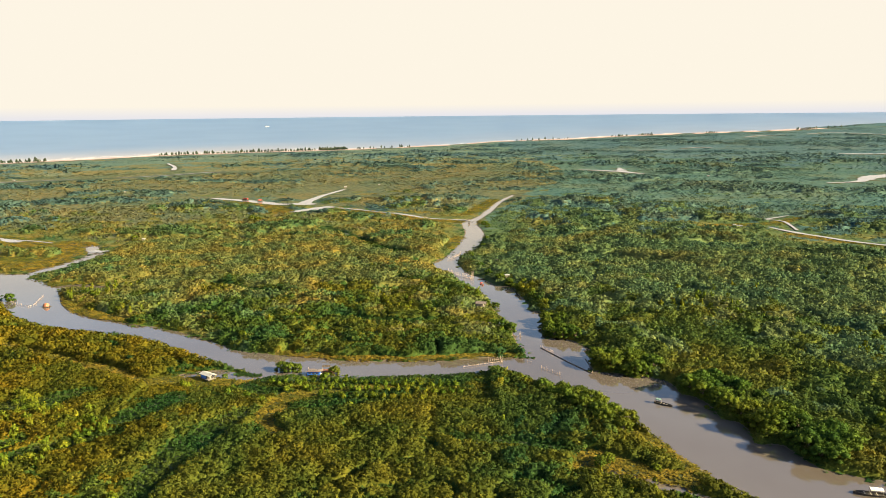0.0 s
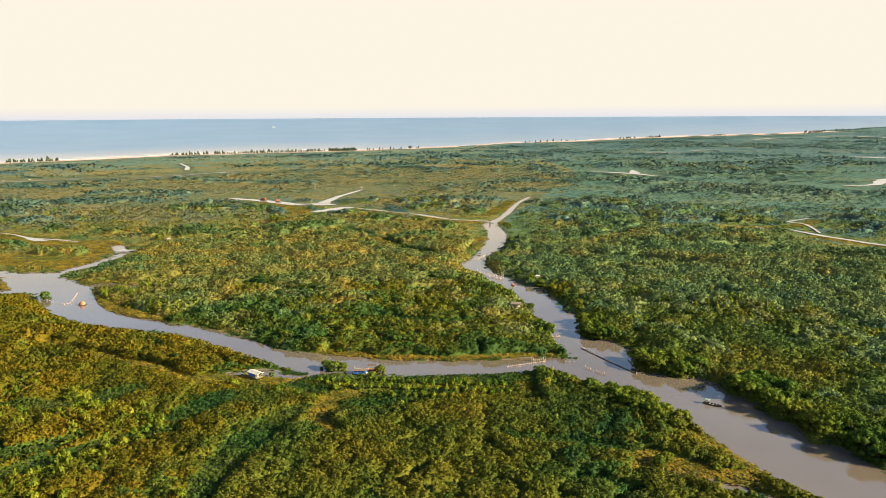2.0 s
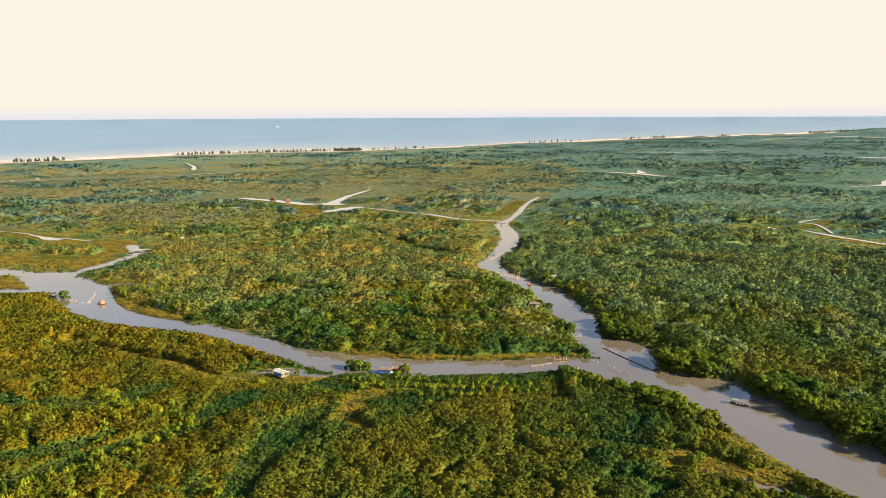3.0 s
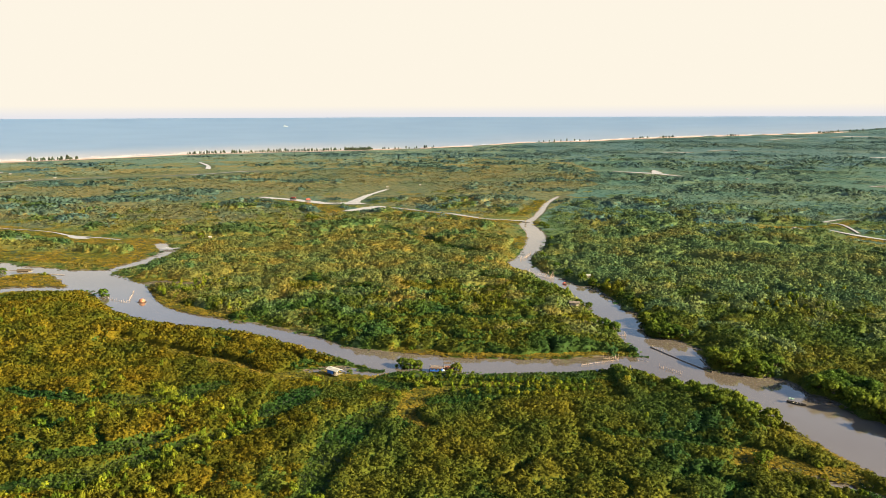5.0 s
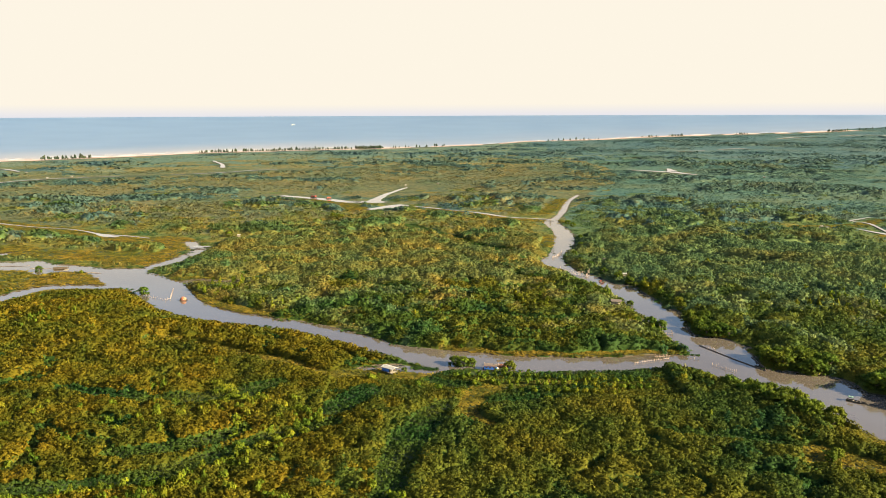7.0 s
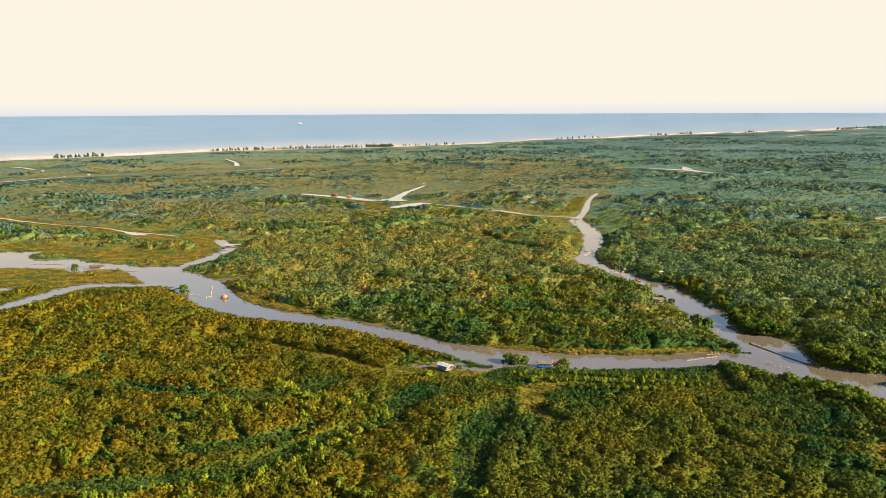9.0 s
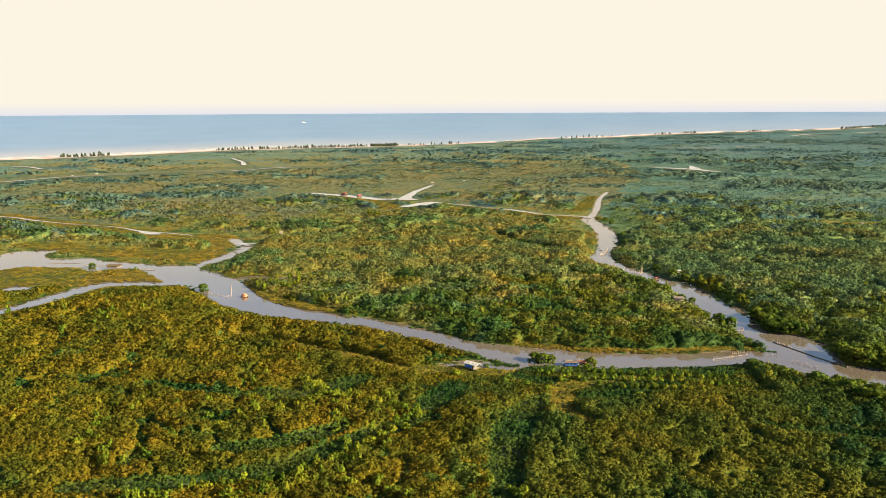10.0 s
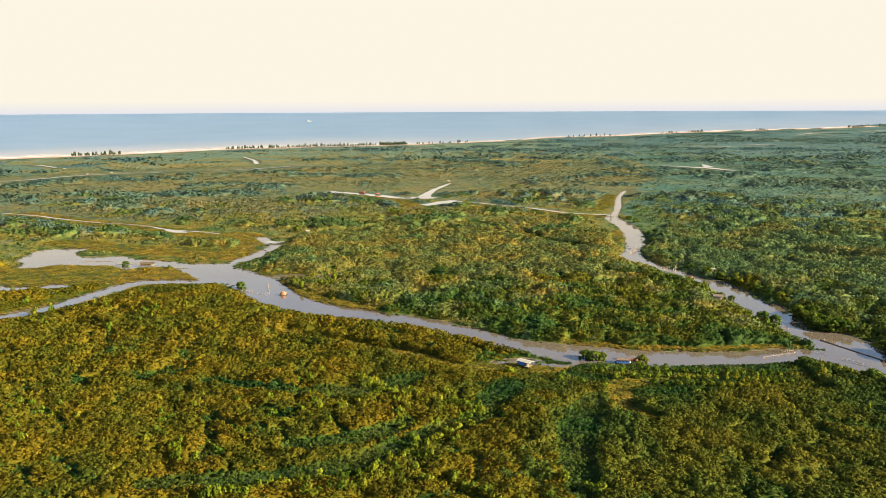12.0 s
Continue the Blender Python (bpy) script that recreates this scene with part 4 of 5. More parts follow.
def rod(bm, a, b, r0, r1, sides=6):
    """A tapered round bar from a to b."""
    a, b = Vector(a), Vector(b)
    m = Matrix.Translation((a + b) / 2) @ (b - a).to_track_quat("Z", "Y").to_matrix().to_4x4()
    bmesh.ops.create_cone(bm, cap_ends=True, segments=sides, radius1=r0, radius2=r1, depth=(b - a).length, matrix=m)
    return bm


def gable(bm, x, y, z, length, width, peak, thick=0.12, waves=14):
    """A pitched roof of corrugated sheets along x with its eaves at z."""
    for side in (-1, 1):
        top, low = [], []
        for i in range(waves * 2 + 1):
            u = x - length / 2 + length * i / (waves * 2)
            lift = 0.05 * (i % 2)
            top.append((bm.verts.new((u, y, z + peak + lift)), bm.verts.new((u, y + side * width / 2, z + lift))))
            low.append((bm.verts.new((u, y, z + peak + lift - thick)), bm.verts.new((u, y + side * width / 2, z + lift - thick))))
        for i in range(waves * 2):
            bm.faces.new((top[i][0], top[i + 1][0], top[i + 1][1], top[i][1]))
            bm.faces.new((low[i][0], low[i][1], low[i + 1][1], low[i + 1][0]))
            bm.faces.new((top[i][1], top[i + 1][1], low[i + 1][1], low[i][1]))
        for i in (0, waves * 2):
            bm.faces.new((top[i][0], top[i][1], low[i][1], low[i][0]))
    bmesh.ops.recalc_face_normals(bm, faces=bm.faces)
    return bm


def arch(bm, x, y, z, length, width, tall, ribs=8, thick=0.08, taper=0.0):
    """A rounded canopy over bent hoops, along x."""
    rows = []
    for s in (0, thick):
        for i in range(7):
            u = x - length / 2 + length * i / 6
            sag = 0.06 * math.sin(i * 2.1)
            full = 1 - taper * abs(i / 3 - 1) ** 2.5
            rows.append([bm.verts.new((u, y + full * (width / 2 - s) * math.cos(math.pi * k / ribs), z + full * (tall - s + sag) * math.sin(math.pi * k / ribs) ** 0.8)) for k in range(ribs + 1)])
    for base in (0, 7):
        for i in range(6):
            for k in range(ribs):
                bm.faces.new((rows[base + i][k], rows[base + i + 1][k], rows[base + i + 1][k + 1], rows[base + i][k + 1]))
    for i in (0, 6):
        for k in range(ribs):
            bm.faces.new((rows[i][k], rows[i][k + 1], rows[7 + i][k + 1], rows[7 + i][k]))
    bmesh.ops.recalc_face_normals(bm, faces=bm.faces)
    return bm


def hull_form(length, beam, depth, stations=11):
    """An open wooden hull with raised ends, floor at the middle, along x with its bow at +x; the water line lies at z = 0."""
    bm = bmesh.new()
    outer, inner = [], []
    for i in range(stations):
        s = i / (stations - 1)
        u = (s - 0.5) * length
        wide = beam / 2 * (1 - abs(2 * s - 0.92) ** 3 * 0.75) if s > 0.1 else beam / 2 * 0.62
        wide = max(wide, 0.08)
        sheer = depth * (0.55 + 0.55 * max(0, s - 0.45) ** 1.6 + 0.22 * max(0, 0.25 - s))
        keel = -depth * 0.45 * (1 - max(0, s - 0.8) * 3.4)
        ring = [(u, -wide, sheer), (u, -wide * 0.86, keel * 0.4), (u, -wide * 0.45, keel), (u, wide * 0.45, keel), (u, wide * 0.86, keel * 0.4), (u, wide, sheer)]
        outer.append([bm.verts.new(p) for p in ring])
        w = wide - 0.09 if wide > 0.2 else wide * 0.5
        inner.append([bm.verts.new(p) for p in ((u, w, sheer), (u, w * 0.9, depth * 0.12), (u, -w * 0.9, depth * 0.12), (u, -w, sheer))])
    for a, b, c, d in zip(outer[:-1], outer[1:], inner[:-1], inner[1:]):
        for k in range(5):
            bm.faces.new((a[k], b[k], b[k + 1], a[k + 1]))
        for k in range(3):
            bm.faces.new((c[k], d[k], d[k + 1], c[k + 1]))
        bm.faces.new((a[5], b[5], d[0], c[0]))
        bm.faces.new((a[0], c[3], d[3], b[0]))
    for o, n in ((outer[0], inner[0]), (outer[-1], inner[-1])):
        bm.faces.new(o[0:3] + o[3:6])
        bm.faces.new(n)
    bmesh.ops.recalc_face_normals(bm, faces=bm.faces)
    return bm


BARK = plain("grey_brown_bark", (0.16, 0.12, 0.08), 0.9, 0, 0.4)
WOOD_DARK = plain("tarred_dark_wood", (0.055, 0.045, 0.038), 0.75, 0, 0.4)
WOOD_GREY = plain("weathered_grey_wood", (0.26, 0.22, 0.18), 0.85, 0, 0.35)
WOOD_PALE = plain("sun_bleached_bamboo", (0.42, 0.31, 0.25), 0.8, 0, 0.3)
TIN = plain("pale_corrugated_sheet", (0.36, 0.34, 0.32), 0.5, 0.1, 0.2)
TIN_RUST = plain("faded_reddish_sheet", (0.16, 0.125, 0.11), 0.7, 0.1, 0.3)
TIN_RED = plain("reddish_brown_boat_paint", (0.24, 0.10, 0.07), 0.7, 0, 0.3)
BLUE = plain("bright_blue_paint", (0.03, 0.13, 0.50), 0.55, 0, 0.2)
BLUE_TARP = plain("blue_plastic_tarpaulin", (0.05, 0.18, 0.55), 0.5, 0, 0.2)
ORANGE = plain("orange_tarpaulin", (0.38, 0.15, 0.085), 0.6, 0, 0.25)
RED = plain("red_paint", (0.50, 0.09, 0.06), 0.6, 0, 0.25)
CREAM = plain("cream_canvas", (0.78, 0.70, 0.60), 0.8, 0, 0.15)
THATCH = plain("brown_thatch", (0.085, 0.060, 0.040), 0.95, 0, 0.45, 3.0)
NET = plain("wet_fishing_net", (0.17, 0.13, 0.10), 0.9, 0, 0.3)


# ---------------- trees ----------------
def tree_model(height, crown, leaf_mat, seed, lobes=13, sprays=900, size=0.31, name="mangrove_tree"):
    """A broad tree: tapered trunk, limbs that reach into the lobes of its crown, leaves in sprays round each."""
    r = np.random.default_rng(seed)
    root = thing(name, pose(0, 0, 0), "", "")
    trunk = bmesh.new()
    fork = Vector((r.normal(0, 0.2), r.normal(0, 0.2), height * 0.2))
    w = 0.03 * height
    rod(trunk, (0, 0, -0.8), fork, w, w * 0.7, 7)
    mid, rad = [], []
    for i in range(lobes):
        a, d = i * 2.399 + r.uniform(-0.3, 0.3), crown * math.sqrt((i + 0.4) / lobes) * 0.74
        top = height * (0.76 - 0.46 * (d / crown) ** 2) + r.uniform(-0.10, 0.06) * height
        mid.append((d * math.cos(a), d * math.sin(a), top))
        rad.append(crown * r.uniform(0.28, 0.42))
    for i in range(7):
        a, d = i * 0.9 + r.uniform(-0.2, 0.2), crown * r.uniform(0.5, 0.78)
        mid.append((d * math.cos(a), d * math.sin(a), height * r.uniform(0.14, 0.26)))
        rad.append(crown * r.uniform(0.22, 0.32))
    lobes += 7
    for i in range(0, lobes, 3):
        knee = fork.lerp(Vector(mid[i]), 0.5) + Vector((0, 0, 0.08 * height))
        rod(trunk, fork - Vector((0, 0, 0.1)), knee, w * 0.5, w * 0.34, 5)
        rod(trunk, knee, mid[i], w * 0.34, w * 0.12, 5)
    for i in range(4):
        a = i * 1.57 + 0.4
        rod(trunk, (math.cos(a) * w * 4.5, math.sin(a) * w * 4.5, -0.8), (0, 0, height * 0.13), w * 0.22, w * 0.3, 5)
    part("trunk", trunk, BARK, root, "grey-brown trunk with stilt roots and limbs")
    mid, rad = np.array(mid), np.array(rad)
    pick = r.integers(0, lobes, sprays)
    d = r.normal(0, 1, (sprays, 3))
    d /= np.linalg.norm(d, axis=1)[:, None]
    d[:, 2] = np.where(d[:, 2] < -0.35, -d[:, 2], d[:, 2])
    shell = r.uniform(0.72, 1.08, (sprays, 1))
    v, f, n = leaf_sprays(mid[pick] + d * rad[pick, None] * shell * (1, 1, 0.78), d, size, 0.75)
    vs, fs, ns = [v], [f], [n]
    base = len(v)
    for c, k in zip(mid, rad):
        vs.append(ICO * k * 0.70 * r.uniform(0.75, 1.2, (12, 1)) * (1, 1, 0.75) + c)
        fs.append(ICO_FACES + base)
        ns.append(ICO)
        base += 12
    part("crown", mesh_from("crown", np.concatenate(vs), np.concatenate(fs), leaf_mat, np.concatenate(ns)), leaf_mat, root, "rounded uneven crown of small leaves")
    return root


def place_trees(models, places, label, group):
    """Copies of the models at (x, y, scale); the models themselves take the first places."""
    used = set()
    for i, (x, y, s) in enumerate(places):
        k = i % len(models)
        z = float(ground_height(np.array([x]), np.array([y]))[0]) if not math.isnan(x) else 0
        m = pose(x, y, max(z, -0.5), 0, 0, (i * 137.5) % 360)
        if k in used:
            ob = copy_thing(models[k], m)
        else:
            ob = models[k]
            ob.matrix_world = m
            used.add(k)
        ob.scale = (s, s, s * (0.9 + 0.2 * ((i * 0.37) % 1)))
        tagged(ob, label, "tree", group)


bank_models = [tree_model(6.8, 4.2, LEAF_TREE, 20 + i) for i in range(6)]
bank_rng = random.Random(11)


def bank_row(line, rows, gap, small, large):
    """Places for trees along a bank, in uneven rows going inland (to the given side)."""
    out, p = [], smooth_line([(*q, 1) for q in line], 1.0)
    for off in rows:
        walked = bank_rng.random() * gap
        for a, b in zip(p[:-1], p[1:]):
            step = math.hypot(b[0] - a[0], b[1] - a[1])
            walked += step
            if walked > gap:
                walked = bank_rng.uniform(-0.3, 0.3) * gap
                nx, ny = (b[1] - a[1]) / step, -(b[0] - a[0]) / step
                k = off + bank_rng.uniform(-1.5, 1.5)
                out.append((a[0] + nx * k, a[1] + ny * k, bank_rng.uniform(small, large)))
    return out


EAST_BANK = [*bank_row([(148, 217), (140, 222), (137, 234), (130, 240), (130, 254), (126, 266), (121, 277), (117, 287)], (2.0, 8.5, 15.5), 6.2, 0.8, 1.35),
             *bank_row([(113, 298), (104, 299), (97, 306), (90.5, 310), (91.5, 322)], (2.0, 8, 14), 5.6, 0.75, 1.15), *bank_row([(88, 350), (77, 355), (75, 364), (79, 392)], (2, 7.5), 5.4, 0.65, 0.95),
             *bank_row([(80, 396), (76, 408), (77, 428), (72, 446), (66, 468)], (2.5,), 7.0, 0.45, 0.75)]
SOUTH_BANK = [*bank_row([(46, 299), (58, 297), (69, 288)], (3.0,), 5.6, 0.45, 0.65), *bank_row([(71, 287), (80, 273), (88, 259), (93, 247)], (2.5, 8.5), 6.2, 0.7, 1.1), (76, 223, 0.6), (73, 221, 0.55)]
NORTH_BANK = [(47, 532, 0.7), (52, 520, 0.75), (56, 494, 0.8), (62, 478, 0.85), (67, 468, 0.8), (72, 455, 0.7), (47, 562, 0.6), (52, 557, 0.6), (58, 549, 0.7),
              (66, 722, 0.8), (68, 704, 0.8), (63, 630, 0.75), (58, 600, 0.7), (54, 367, 1.0), (58.5, 363, 0.85), (50, 376, 0.7), (50, 416, 0.6), (55, 414, 0.6), (65, 487, 0.7), (82, 412, 0.8)]
LONE = [(-44.5, 313, 0.75), (-41, 311, 0.82), (-37.5, 311.5, 0.6), (-21, 307, 0.72), (-233.5, 441, 0.85), (-334, 507, 0.7), (-267, 431, 0.62), (-66, 303, 0.36), (-270, 434, 0.5),
        (125, 264, 0.33), (127.5, 261, 0.42), (122, 266.5, 0.28), (-168, 760, 1.1), (-160, 752, 1.0), (-243, 650, 0.9)]
place_trees(bank_models, [*EAST_BANK, *SOUTH_BANK, *NORTH_BANK, *LONE], "dark green broad mangrove tree standing on the river bank", "riverside trees")


def casuarina_model(height, seed):
    """A tall thin tree with feathery tiers."""
    r = np.random.default_rng(seed)
    root = thing("casuarina_tree", pose(0, 0, 0), "", "")
    trunk = rod(bmesh.new(), (0, 0, -1), (0.3, 0, height * 0.9), 0.35, 0.08, 6)
    part("trunk", trunk, BARK, root, "thin dark trunk")
    vs = []
    n = 170
    z = r.uniform(0.2, 1.0, n) ** 0.9
    spread = height * 0.42 * (1.12 - z) ** 0.6 * r.uniform(0.2, 1, n)
    a = r.uniform(0, 6.28, n)
    c = np.stack([np.cos(a) * spread, np.sin(a) * spread, z * height], -1)
    d = np.stack([np.cos(a), np.sin(a), 0.4 + 0 * a], -1)
    v, f, n = leaf_sprays(c, d, height * 0.085, 0.6)
    part("crown", mesh_from("crown", v, f, LEAF_PINE, n), LEAF_PINE, root, "feathery dark crown")
    return root


pines = [casuarina_model(15 + 1.5 * i, 40 + i) for i in range(4)]
COAST_ROW = []
tree_rng = random.Random(5)
for x0, x1, inland, count in ((-1010, -920, 20, 22), (-730, -640, 22, 12), (-630, -345, 24, 46), (-335, -255, 24, 30), (-325, -260, 34, 14), (-240, -60, 20, 8), (700, 780, 30, 6), (825, 890, 30, 8),
                              (1130, 1170, 30, 6), (1530, 1650, 30, 18), (300, 520, 20, 8), (1690, 2050, 30, 26)):
    count = int(count * 1.7)
    for i in range(count):
        x = x0 + (x1 - x0) * (i + tree_rng.random()) / count
        y = float(np.interp(x, COAST_X, COAST_Y)) - (inland + tree_rng.uniform(-6, 10)) * 1.3
        COAST_ROW.append((x, y, tree_rng.uniform(0.3, 0.62)))
place_trees(pines, COAST_ROW, "tall dark feathery casuarina beside the beach", "casuarinas along the coast")


# ---------------- huts ----------------
def stilt_hut(m, length, width, wall, roof_mat, wall_mat, label, tarp=None, legs=1.2, group=""):
    hut = thing("stilt_hut", m, label, "hut", group)
    bm = bmesh.new()
    for i in range(int(length / 0.5)):
        box(bm, -length / 2 + 0.25 + i * 0.5, 0, legs, 0.46, width + 0.8, 0.08, bevel=0.01)
    part("deck", bm, WOOD_GREY, hut, "weathered plank deck")
    for x in (-length / 2 + 0.2, 0, length / 2 - 0.2):
        for y in (-width / 2, width / 2):
            part("stilt", rod(bmesh.new(), (x, y, -1.3), (x, y, legs), 0.09, 0.08), WOOD_DARK, hut)
    bm = bmesh.new()
    for y in (-width / 2, width / 2):
        box(bm, -length * 0.12, y, legs + 0.082, length * 0.68, 0.08, wall, bevel=0.01)
    for x in (-length * 0.46, length * 0.22):
        box(bm, x, 0, legs + 0.082, 0.08, width - 0.1, wall, bevel=0.01)
    walls = part("wall", bm, wall_mat, hut)
    for y in (-width / 2, width / 2):
        part("post", rod(bmesh.new(), (length / 2 - 0.15, y, legs + 0.08), (length / 2 - 0.15, y, legs + wall), 0.06, 0.06), WOOD_GREY, hut)
    part("roof", gable(bmesh.new(), 0, 0, legs + wall, length + 0.5, width + 1.0, width * 0.24), roof_mat, hut, "pitched corrugated roof")
    if tarp:
        bm = bmesh.new()
        box(bm, -length * 0.15, -width / 2 - 0.12, legs + 0.3, length * 0.55, 0.05, wall * 0.8, bevel=0.01)
        part("tarpaulin", bm, tarp, hut, "hanging blue tarpaulin")
    door = box(bmesh.new(), length * 0.22 + 0.07, 0, legs + 0.1, 0.05, 0.8, wall * 0.85, bevel=0.01)
    part("door", door, WOOD_GREY, walls)
    return hut


stilt_hut(pose(-72, 300, 0.3, 0, 0, -38), 6.4, 2.7, 1.8, TIN, WOOD_DARK, "stilt hut with pale tin roof and blue tarpaulin beside inlet", BLUE_TARP)
stilt_hut(pose(46.5, 411, 0.4, 0, 0, -12), 5.4, 3.4, 1.6, TIN_RUST, WOOD_GREY, "small hut with a faded reddish roof among the mangroves", None, 1.6)
stilt_hut(pose(67.3, 483.5, 0.4, 0, 0, 6), 2.8, 2.2, 1.5, TIN, WOOD_GREY, "small pale hut at the edge of the trees", None, 1.6)
stilt_hut(pose(-319, 508, 0.2, 0, 0, 10), 9, 4.5, 1.2, THATCH, THATCH, "low brown thatched hut beside the lagoon", None, 0.6)
stilt_hut(pose(-342, 424, 0.4, 0, 0, 20), 3.0, 2.4, 1.3, TIN_RUST, WOOD_GREY, "little reddish hut beside the tidal pools", None, 0.5)
for x, y, turn, size in ((-233, 645, 10, 7), (-237, 618, -20, 6), (-156, 773, 30, 5), (-115, 1096, 5, 9), (-68, 1124, 12, 8), (-693, 1265, 15, 11), (-421, 1058, 40, 8), (-821, 1354, 10, 10), (-720, 1236, 20, 8),
                         (64.6, 536, 80, 4), (94, 598, 20, 5), (296, 691, 10, 7), (458, 1218, -10, 9), (52, 742, 15, 4)):
    stilt_hut(pose(x, y, 0.6, 0, 0, turn), size * 0.36, size * 0.26, 1.4, TIN if size > 6 else TIN_RUST, WOOD_GREY, "far little hut with a pale roof in the marsh", None, 1.2, "huts in the marsh")


# ---------------- boats ----------------
def boat(m, length, beam, depth, hull_mat, label, canopy=None, cabin=None, name="wooden_boat", group=""):
    b = thing(name, m, label, "boat", group)
    part("hull", hull_form(length, beam, depth), hull_mat, b)
    for i in range(3):
        x = -length * 0.15 + i * length * 0.17
        part("thwart", box(bmesh.new(), x, 0, depth * 0.42, 0.28, beam * 0.8, 0.05, bevel=0.01), WOOD_GREY, b)
    if canopy:
        x0, long, tall, mat = canopy
        for x in (x0 - long * 0.45, x0 + long * 0.45):
            for y in (-beam * 0.36, beam * 0.36):
                part("post", rod(bmesh.new(), (x, y, depth * 0.2), (x, y, tall), 0.04, 0.04), WOOD_GREY, b)
        part("canopy", arch(bmesh.new(), x0, 0, tall - 0.05, long, beam * 0.86, 0.35), mat, b, "rounded canopy")
    if cabin:
        x0, long, tall, mat, roof = cabin
        walls = part("cabin", box(bmesh.new(), x0, 0, depth * 0.14, long, beam * 0.72, tall, bevel=0.04), mat, b)
        part("roof", box(bmesh.new(), x0, 0, depth * 0.14 + tall, long + 0.4, beam * 0.86, 0.09, bevel=0.02), roof, b)
        # dark blocks on the wall; the shade of an opening is in their colour
        for i in range(3):
            part("window", box(bmesh.new(), x0 - long * 0.3 + i * long * 0.3, -beam * 0.36 - 0.012, depth * 0.14 + tall * 0.5, long * 0.16, 0.04, tall * 0.3, bevel=0.005), WOOD_DARK, walls, "solid dark panel in place of a shaded opening")
    return b


boat(pose(107.2, 270.5, 0, 0, 0, -42), 7.0, 1.9, 0.85, WOOD_DARK, "dark wooden fishing boat with a greenish canopy at its stern", (-2.0, 1.9, 1.5, plain("faded_green_canvas", (0.16, 0.24, 0.20), 0.8)))
boat(pose(146.5, 202.5, 0, 0, 0, 165), 9.5, 2.4, 1.0, WOOD_DARK, "long wooden boat with a white canopy moored beside the bank", (-1.2, 3.4, 1.9, CREAM))
boat(pose(50.2, 471, 0, 0, 0, -65), 4.2, 1.6, 0.7, RED, "small bright red boat on the river", (-0.6, 1.4, 1.1, RED))
boat(pose(50.5, 486, 0, 0, 0, 10), 4.6, 1.3, 0.6, WOOD_DARK, "small dark rowing boat beside the river bank")
houseboat = boat(pose(-29, 306.4, 0, 0, 0, -6), 7.4, 3.2, 1.0, WOOD_DARK, "moored houseboat with a bright blue cabin and brown roof", None, (-0.4, 5.4, 1.7, BLUE, plain("dull_brown_roof", (0.15, 0.10, 0.085), 0.85)), "houseboat")
part("panel", box(bmesh.new(), 2.06, -0.7, 0.3, 0.08, 0.7, 1.4, bevel=0.01), CREAM, houseboat, "white cabin end panel")
part("awning", gable(bmesh.new(), -1.2, 1.1, 2.0, 3.6, 2.2, 0.35), TIN_RUST, houseboat, "rusty sheet awning behind the cabin")
part("awning", gable(bmesh.new(), 1.9, 0.9, 1.85, 2.0, 2.4, 0.3), TIN_RUST, houseboat, "pale sheet awning")
for x in (-3.1, 2.9):
    part("pole", rod(bmesh.new(), (x, 0.9, 0.2), (x + 0.1, 0.9, 3.1), 0.05, 0.04), WOOD_PALE, houseboat)
for x, y in ((2.5, -0.6), (2.75, 0.2)):
    drum = bmesh.new()
    rod(drum, (x, y, 0.14), (x, y, 0.95), 0.26, 0.26, 10)
    rod(drum, (x, y, 0.95), (x, y, 1.0), 0.27, 0.24, 10)
    part("drum", drum, CREAM, houseboat, "white plastic drum")
boat(pose(-25.4, 310.6, 0, 0, 0, 4), 7.4, 2.4, 1.3, TIN_RED, "reddish brown wooden boat moored behind the houseboat", (0.6, 3.4, 2.5, THATCH))
boat(pose(-224, 954, 1.6, 0, 0, -14), 9, 3.4, 1.3, WOOD_DARK, "red-roofed houseboat on the far creek", None, (0, 6, 1.9, RED, TIN_RUST), "houseboat", "houseboats on the creek")
boat(pose(-202, 938, 1.6, 0, 0, 20), 7, 3.2, 1.2, WOOD_DARK, "red-roofed houseboat on the far creek", None, (0, 4.6, 1.8, RED, TIN_RUST), "houseboat", "houseboats on the creek")


def tent_raft(m):
    raft = thing("raft_shelter", m, "floating raft with an orange and cream rounded shelter", "raft")
    for i in range(9):
        part("log", rod(bmesh.new(), (-3.6, -2.2 + i * 0.55, 0.15), (3.6, -2.2 + i * 0.55, 0.15), 0.27, 0.25, 7), WOOD_DARK, raft)
    shelter = part("shelter", arch(bmesh.new(), -0.2, 0, 0.42, 6.4, 4.4, 3.4, 10, 0.08, 0.62), ORANGE, raft, "orange rounded tarpaulin shelter")
    part("panel", box(bmesh.new(), 0.3, -1.62, 1.0, 2.6, 0.06, 1.5, 0, -32, 0.02), CREAM, shelter, "cream cloth panel")
    for x in (-3.3, 3.3):
        part("pole", rod(bmesh.new(), (x, 0, 0.3), (x, 0, 3.4), 0.06, 0.05), WOOD_PALE, raft)
    return raft


tent_raft(pose(-204, 426, 0, 0, 0, -8) @ Matrix.Scale(0.6, 4))

ship = thing("ship", pose(-904, 4062, float(rise(np.array([-904.0]), np.array([4062.0]))[0]), 0, 2, 0), "far white ship on the hazy sea", "ship")
part("hull", hull_form(22, 5, 3.2), plain("white_ship_paint", (0.75, 0.72, 0.68), 0.5), ship)
part("bridge", box(bmesh.new(), -5, 0, 1.6, 5, 3.4, 3, bevel=0.2), CREAM, ship)


# ---------------- fishing weirs ----------------
STAKE = {}


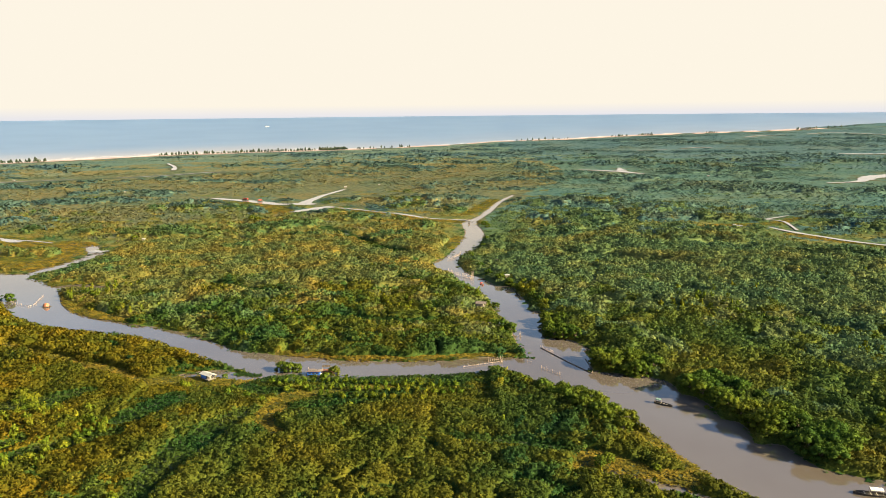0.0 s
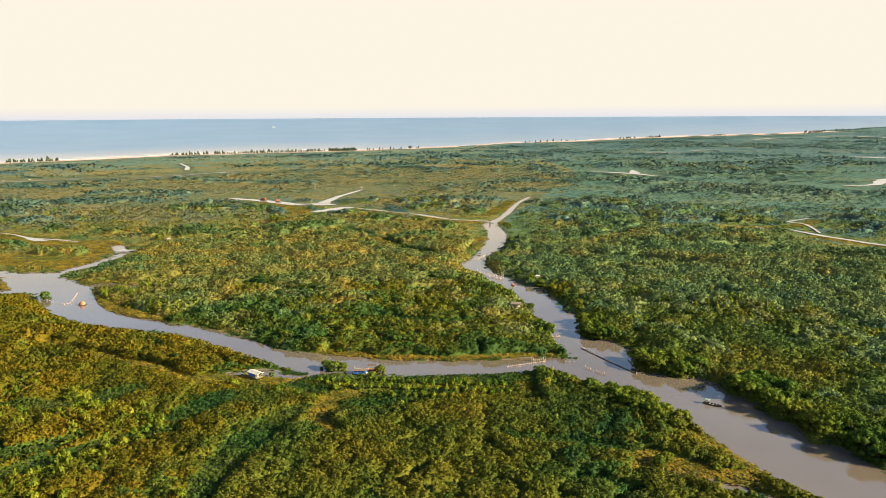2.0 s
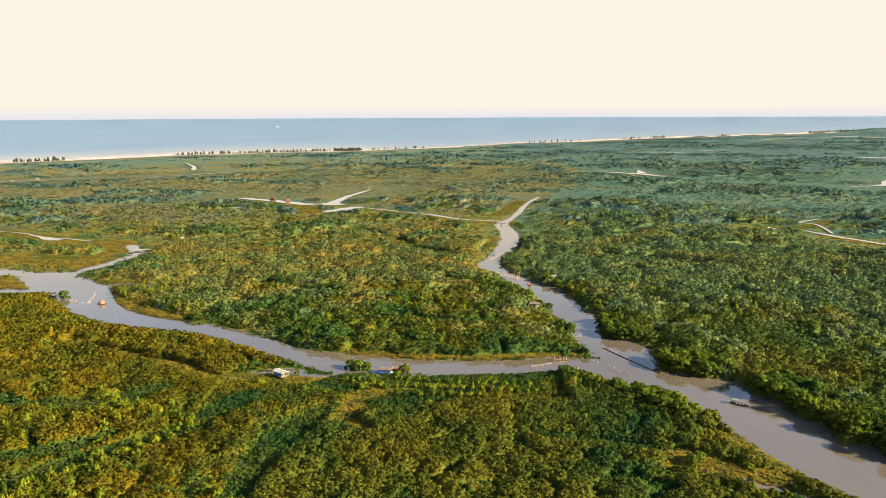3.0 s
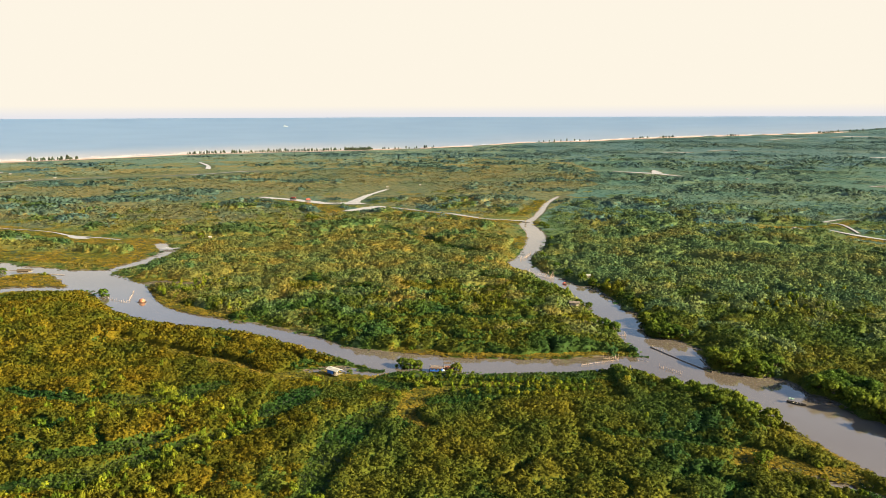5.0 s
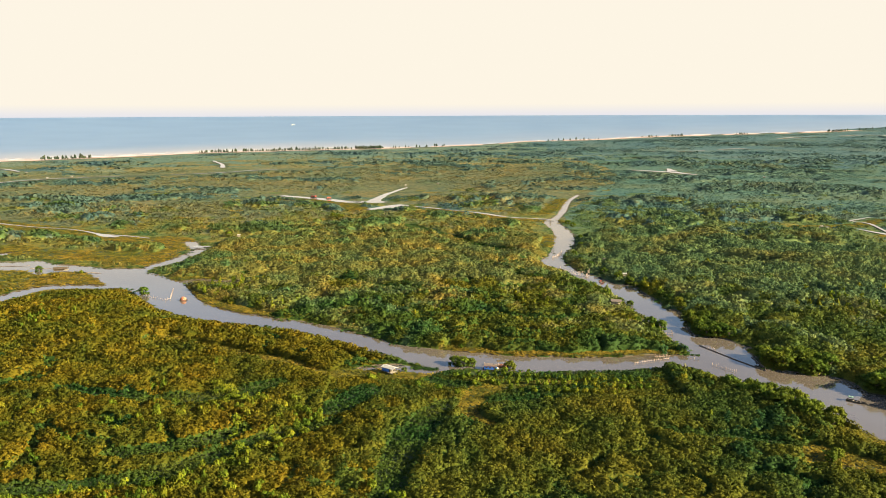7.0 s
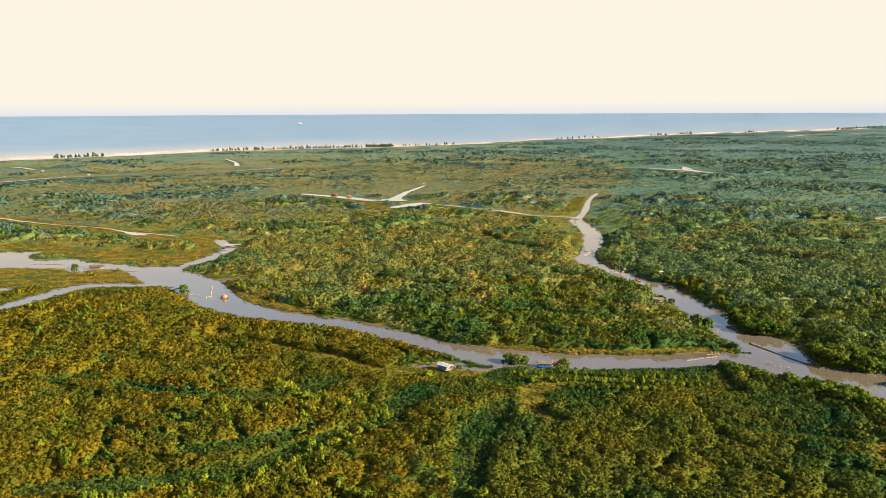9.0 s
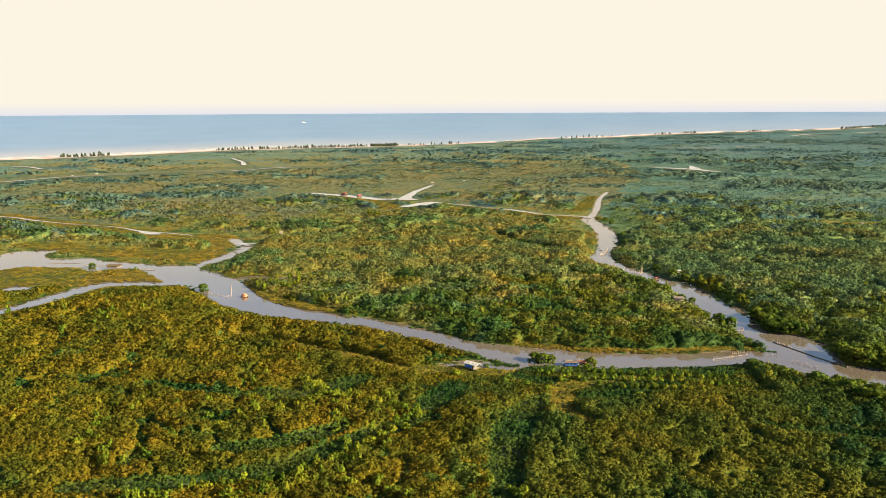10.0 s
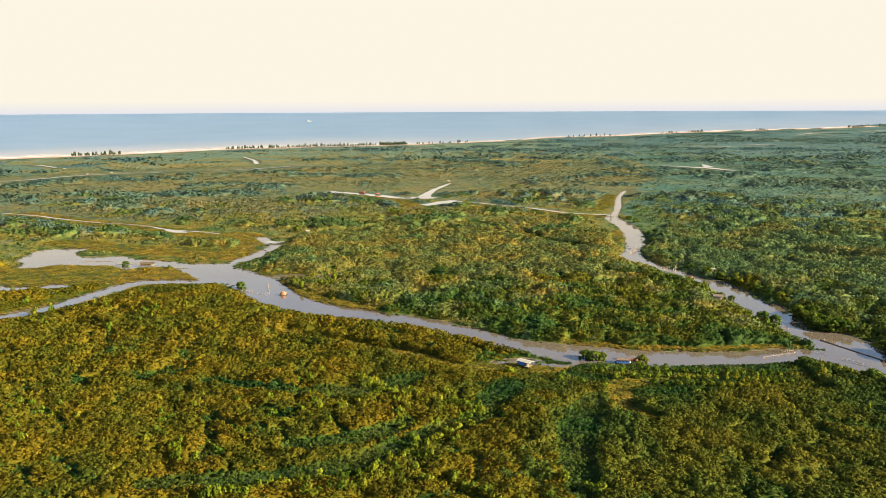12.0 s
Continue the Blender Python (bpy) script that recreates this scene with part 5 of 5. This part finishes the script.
def stake_mesh(tall):
    key = round(tall * 2) / 2
    if key not in STAKE:
        STAKE[key] = link_mesh("stake", rod(bmesh.new(), (0, 0, -1.3), (0.05, 0.03, key), 0.07, 0.05, 5), WOOD_PALE)
    return STAKE[key]


def weir(points, label, gap=1.1, tall=1.6, rail=0.4, netted=False, crowd=0.0):
    """A fence of stakes in the water along the given line, with rails or netting between them."""
    r = random.Random(len(points) * 31 + int(abs(points[0][0]) * 7))
    w = thing("fishing_weir", pose(points[0][0], points[0][1], 0), label, "fishing weir", "stake fences in the water")
    o = Vector((points[0][0], points[0][1], 0))
    bm = bmesh.new()
    for a, b in zip(points[:-1], points[1:]):
        a, b = Vector((*a, 0)), Vector((*b, 0))
        n = max(2, int((b - a).length / gap))
        for i in range(n + 1):
            p = a.lerp(b, i / n) - o
            s = part("stake", stake_mesh(tall * r.uniform(0.6, 1.25 + crowd)), WOOD_PALE, w)
            s.matrix_basis = pose(p.x + r.uniform(-0.1, 0.1), p.y + r.uniform(-0.1, 0.1), 0, r.uniform(-6, 6), r.uniform(-6, 6), r.uniform(0, 360))
        a, b = a - o, b - o
        rod(bm, a + Vector((0, 0, rail)), b + Vector((0, 0, rail + 0.05)), 0.05, 0.05, 5)
        if netted:
            turn = math.degrees(math.atan2(b.y - a.y, b.x - a.x))
            box(bm, (a.x + b.x) / 2, (a.y + b.y) / 2, -0.7, (b - a).length, 0.12, 0.7 + rail, turn, 0, 0)
    part("rail", bm, NET if netted else WOOD_PALE, w, "dark net fence" if netted else "bamboo rail")
    return w


weir([(70.5, 339.8), (79, 321), (87.2, 305), (88.6, 309), (88.1, 323)], "long dark net fence on stakes bent back towards the bank", 1.6, 0.5, 0.28, True)
weir([(70.5, 339.8), (72.6, 336), (75, 331)], "pale stakes at the end of the net fence", 0.9, 1.4, 0.4)
weir([(33.5, 314), (50.5, 320.5)], "row of pale bamboo stakes and rails across the channel", 0.9, 1.0, 0.4)
weir([(45, 322), (50.5, 323), (51, 320.5)], "cluster of tall pale bamboo stakes", 0.8, 1.7, 0.5, False, 0.4)
weir([(67, 312), (71, 306.6), (74, 303)], "short row of pale stakes beside the bank", 0.9, 1.3, 0.4)
weir([(56.5, 358), (63, 357.5), (62.8, 360)], "short pale stake fence off the point", 0.9, 1.8, 0.4)
weir([(60, 320.5), (63.5, 319.5)], "two leaning stakes off the point", 1.6, 1.2, 0.3)
weir([(29, 553), (34, 560), (39.5, 576)], "pale stake fence in the river", 1.0, 2.0, 0.6)
weir([(29, 511), (36, 497), (43.5, 488), (44.5, 493)], "pale stake fence with tall poles in the river", 1.0, 2.2, 0.6)
weir([(39, 494), (44, 488), (46, 492)], "cluster of tall pale poles in the river", 1.0, 4.4, 0.6)
weir([(-232, 439), (-226, 433), (-215, 426.5), (-213, 429), (-220, 453)], "bent line of pale net stakes across the river", 1.9, 1.2, 0.4)
weir([(97, 206), (106, 201)], "pale stakes beside the muddy creek", 0.8, 1.3, 0.3)
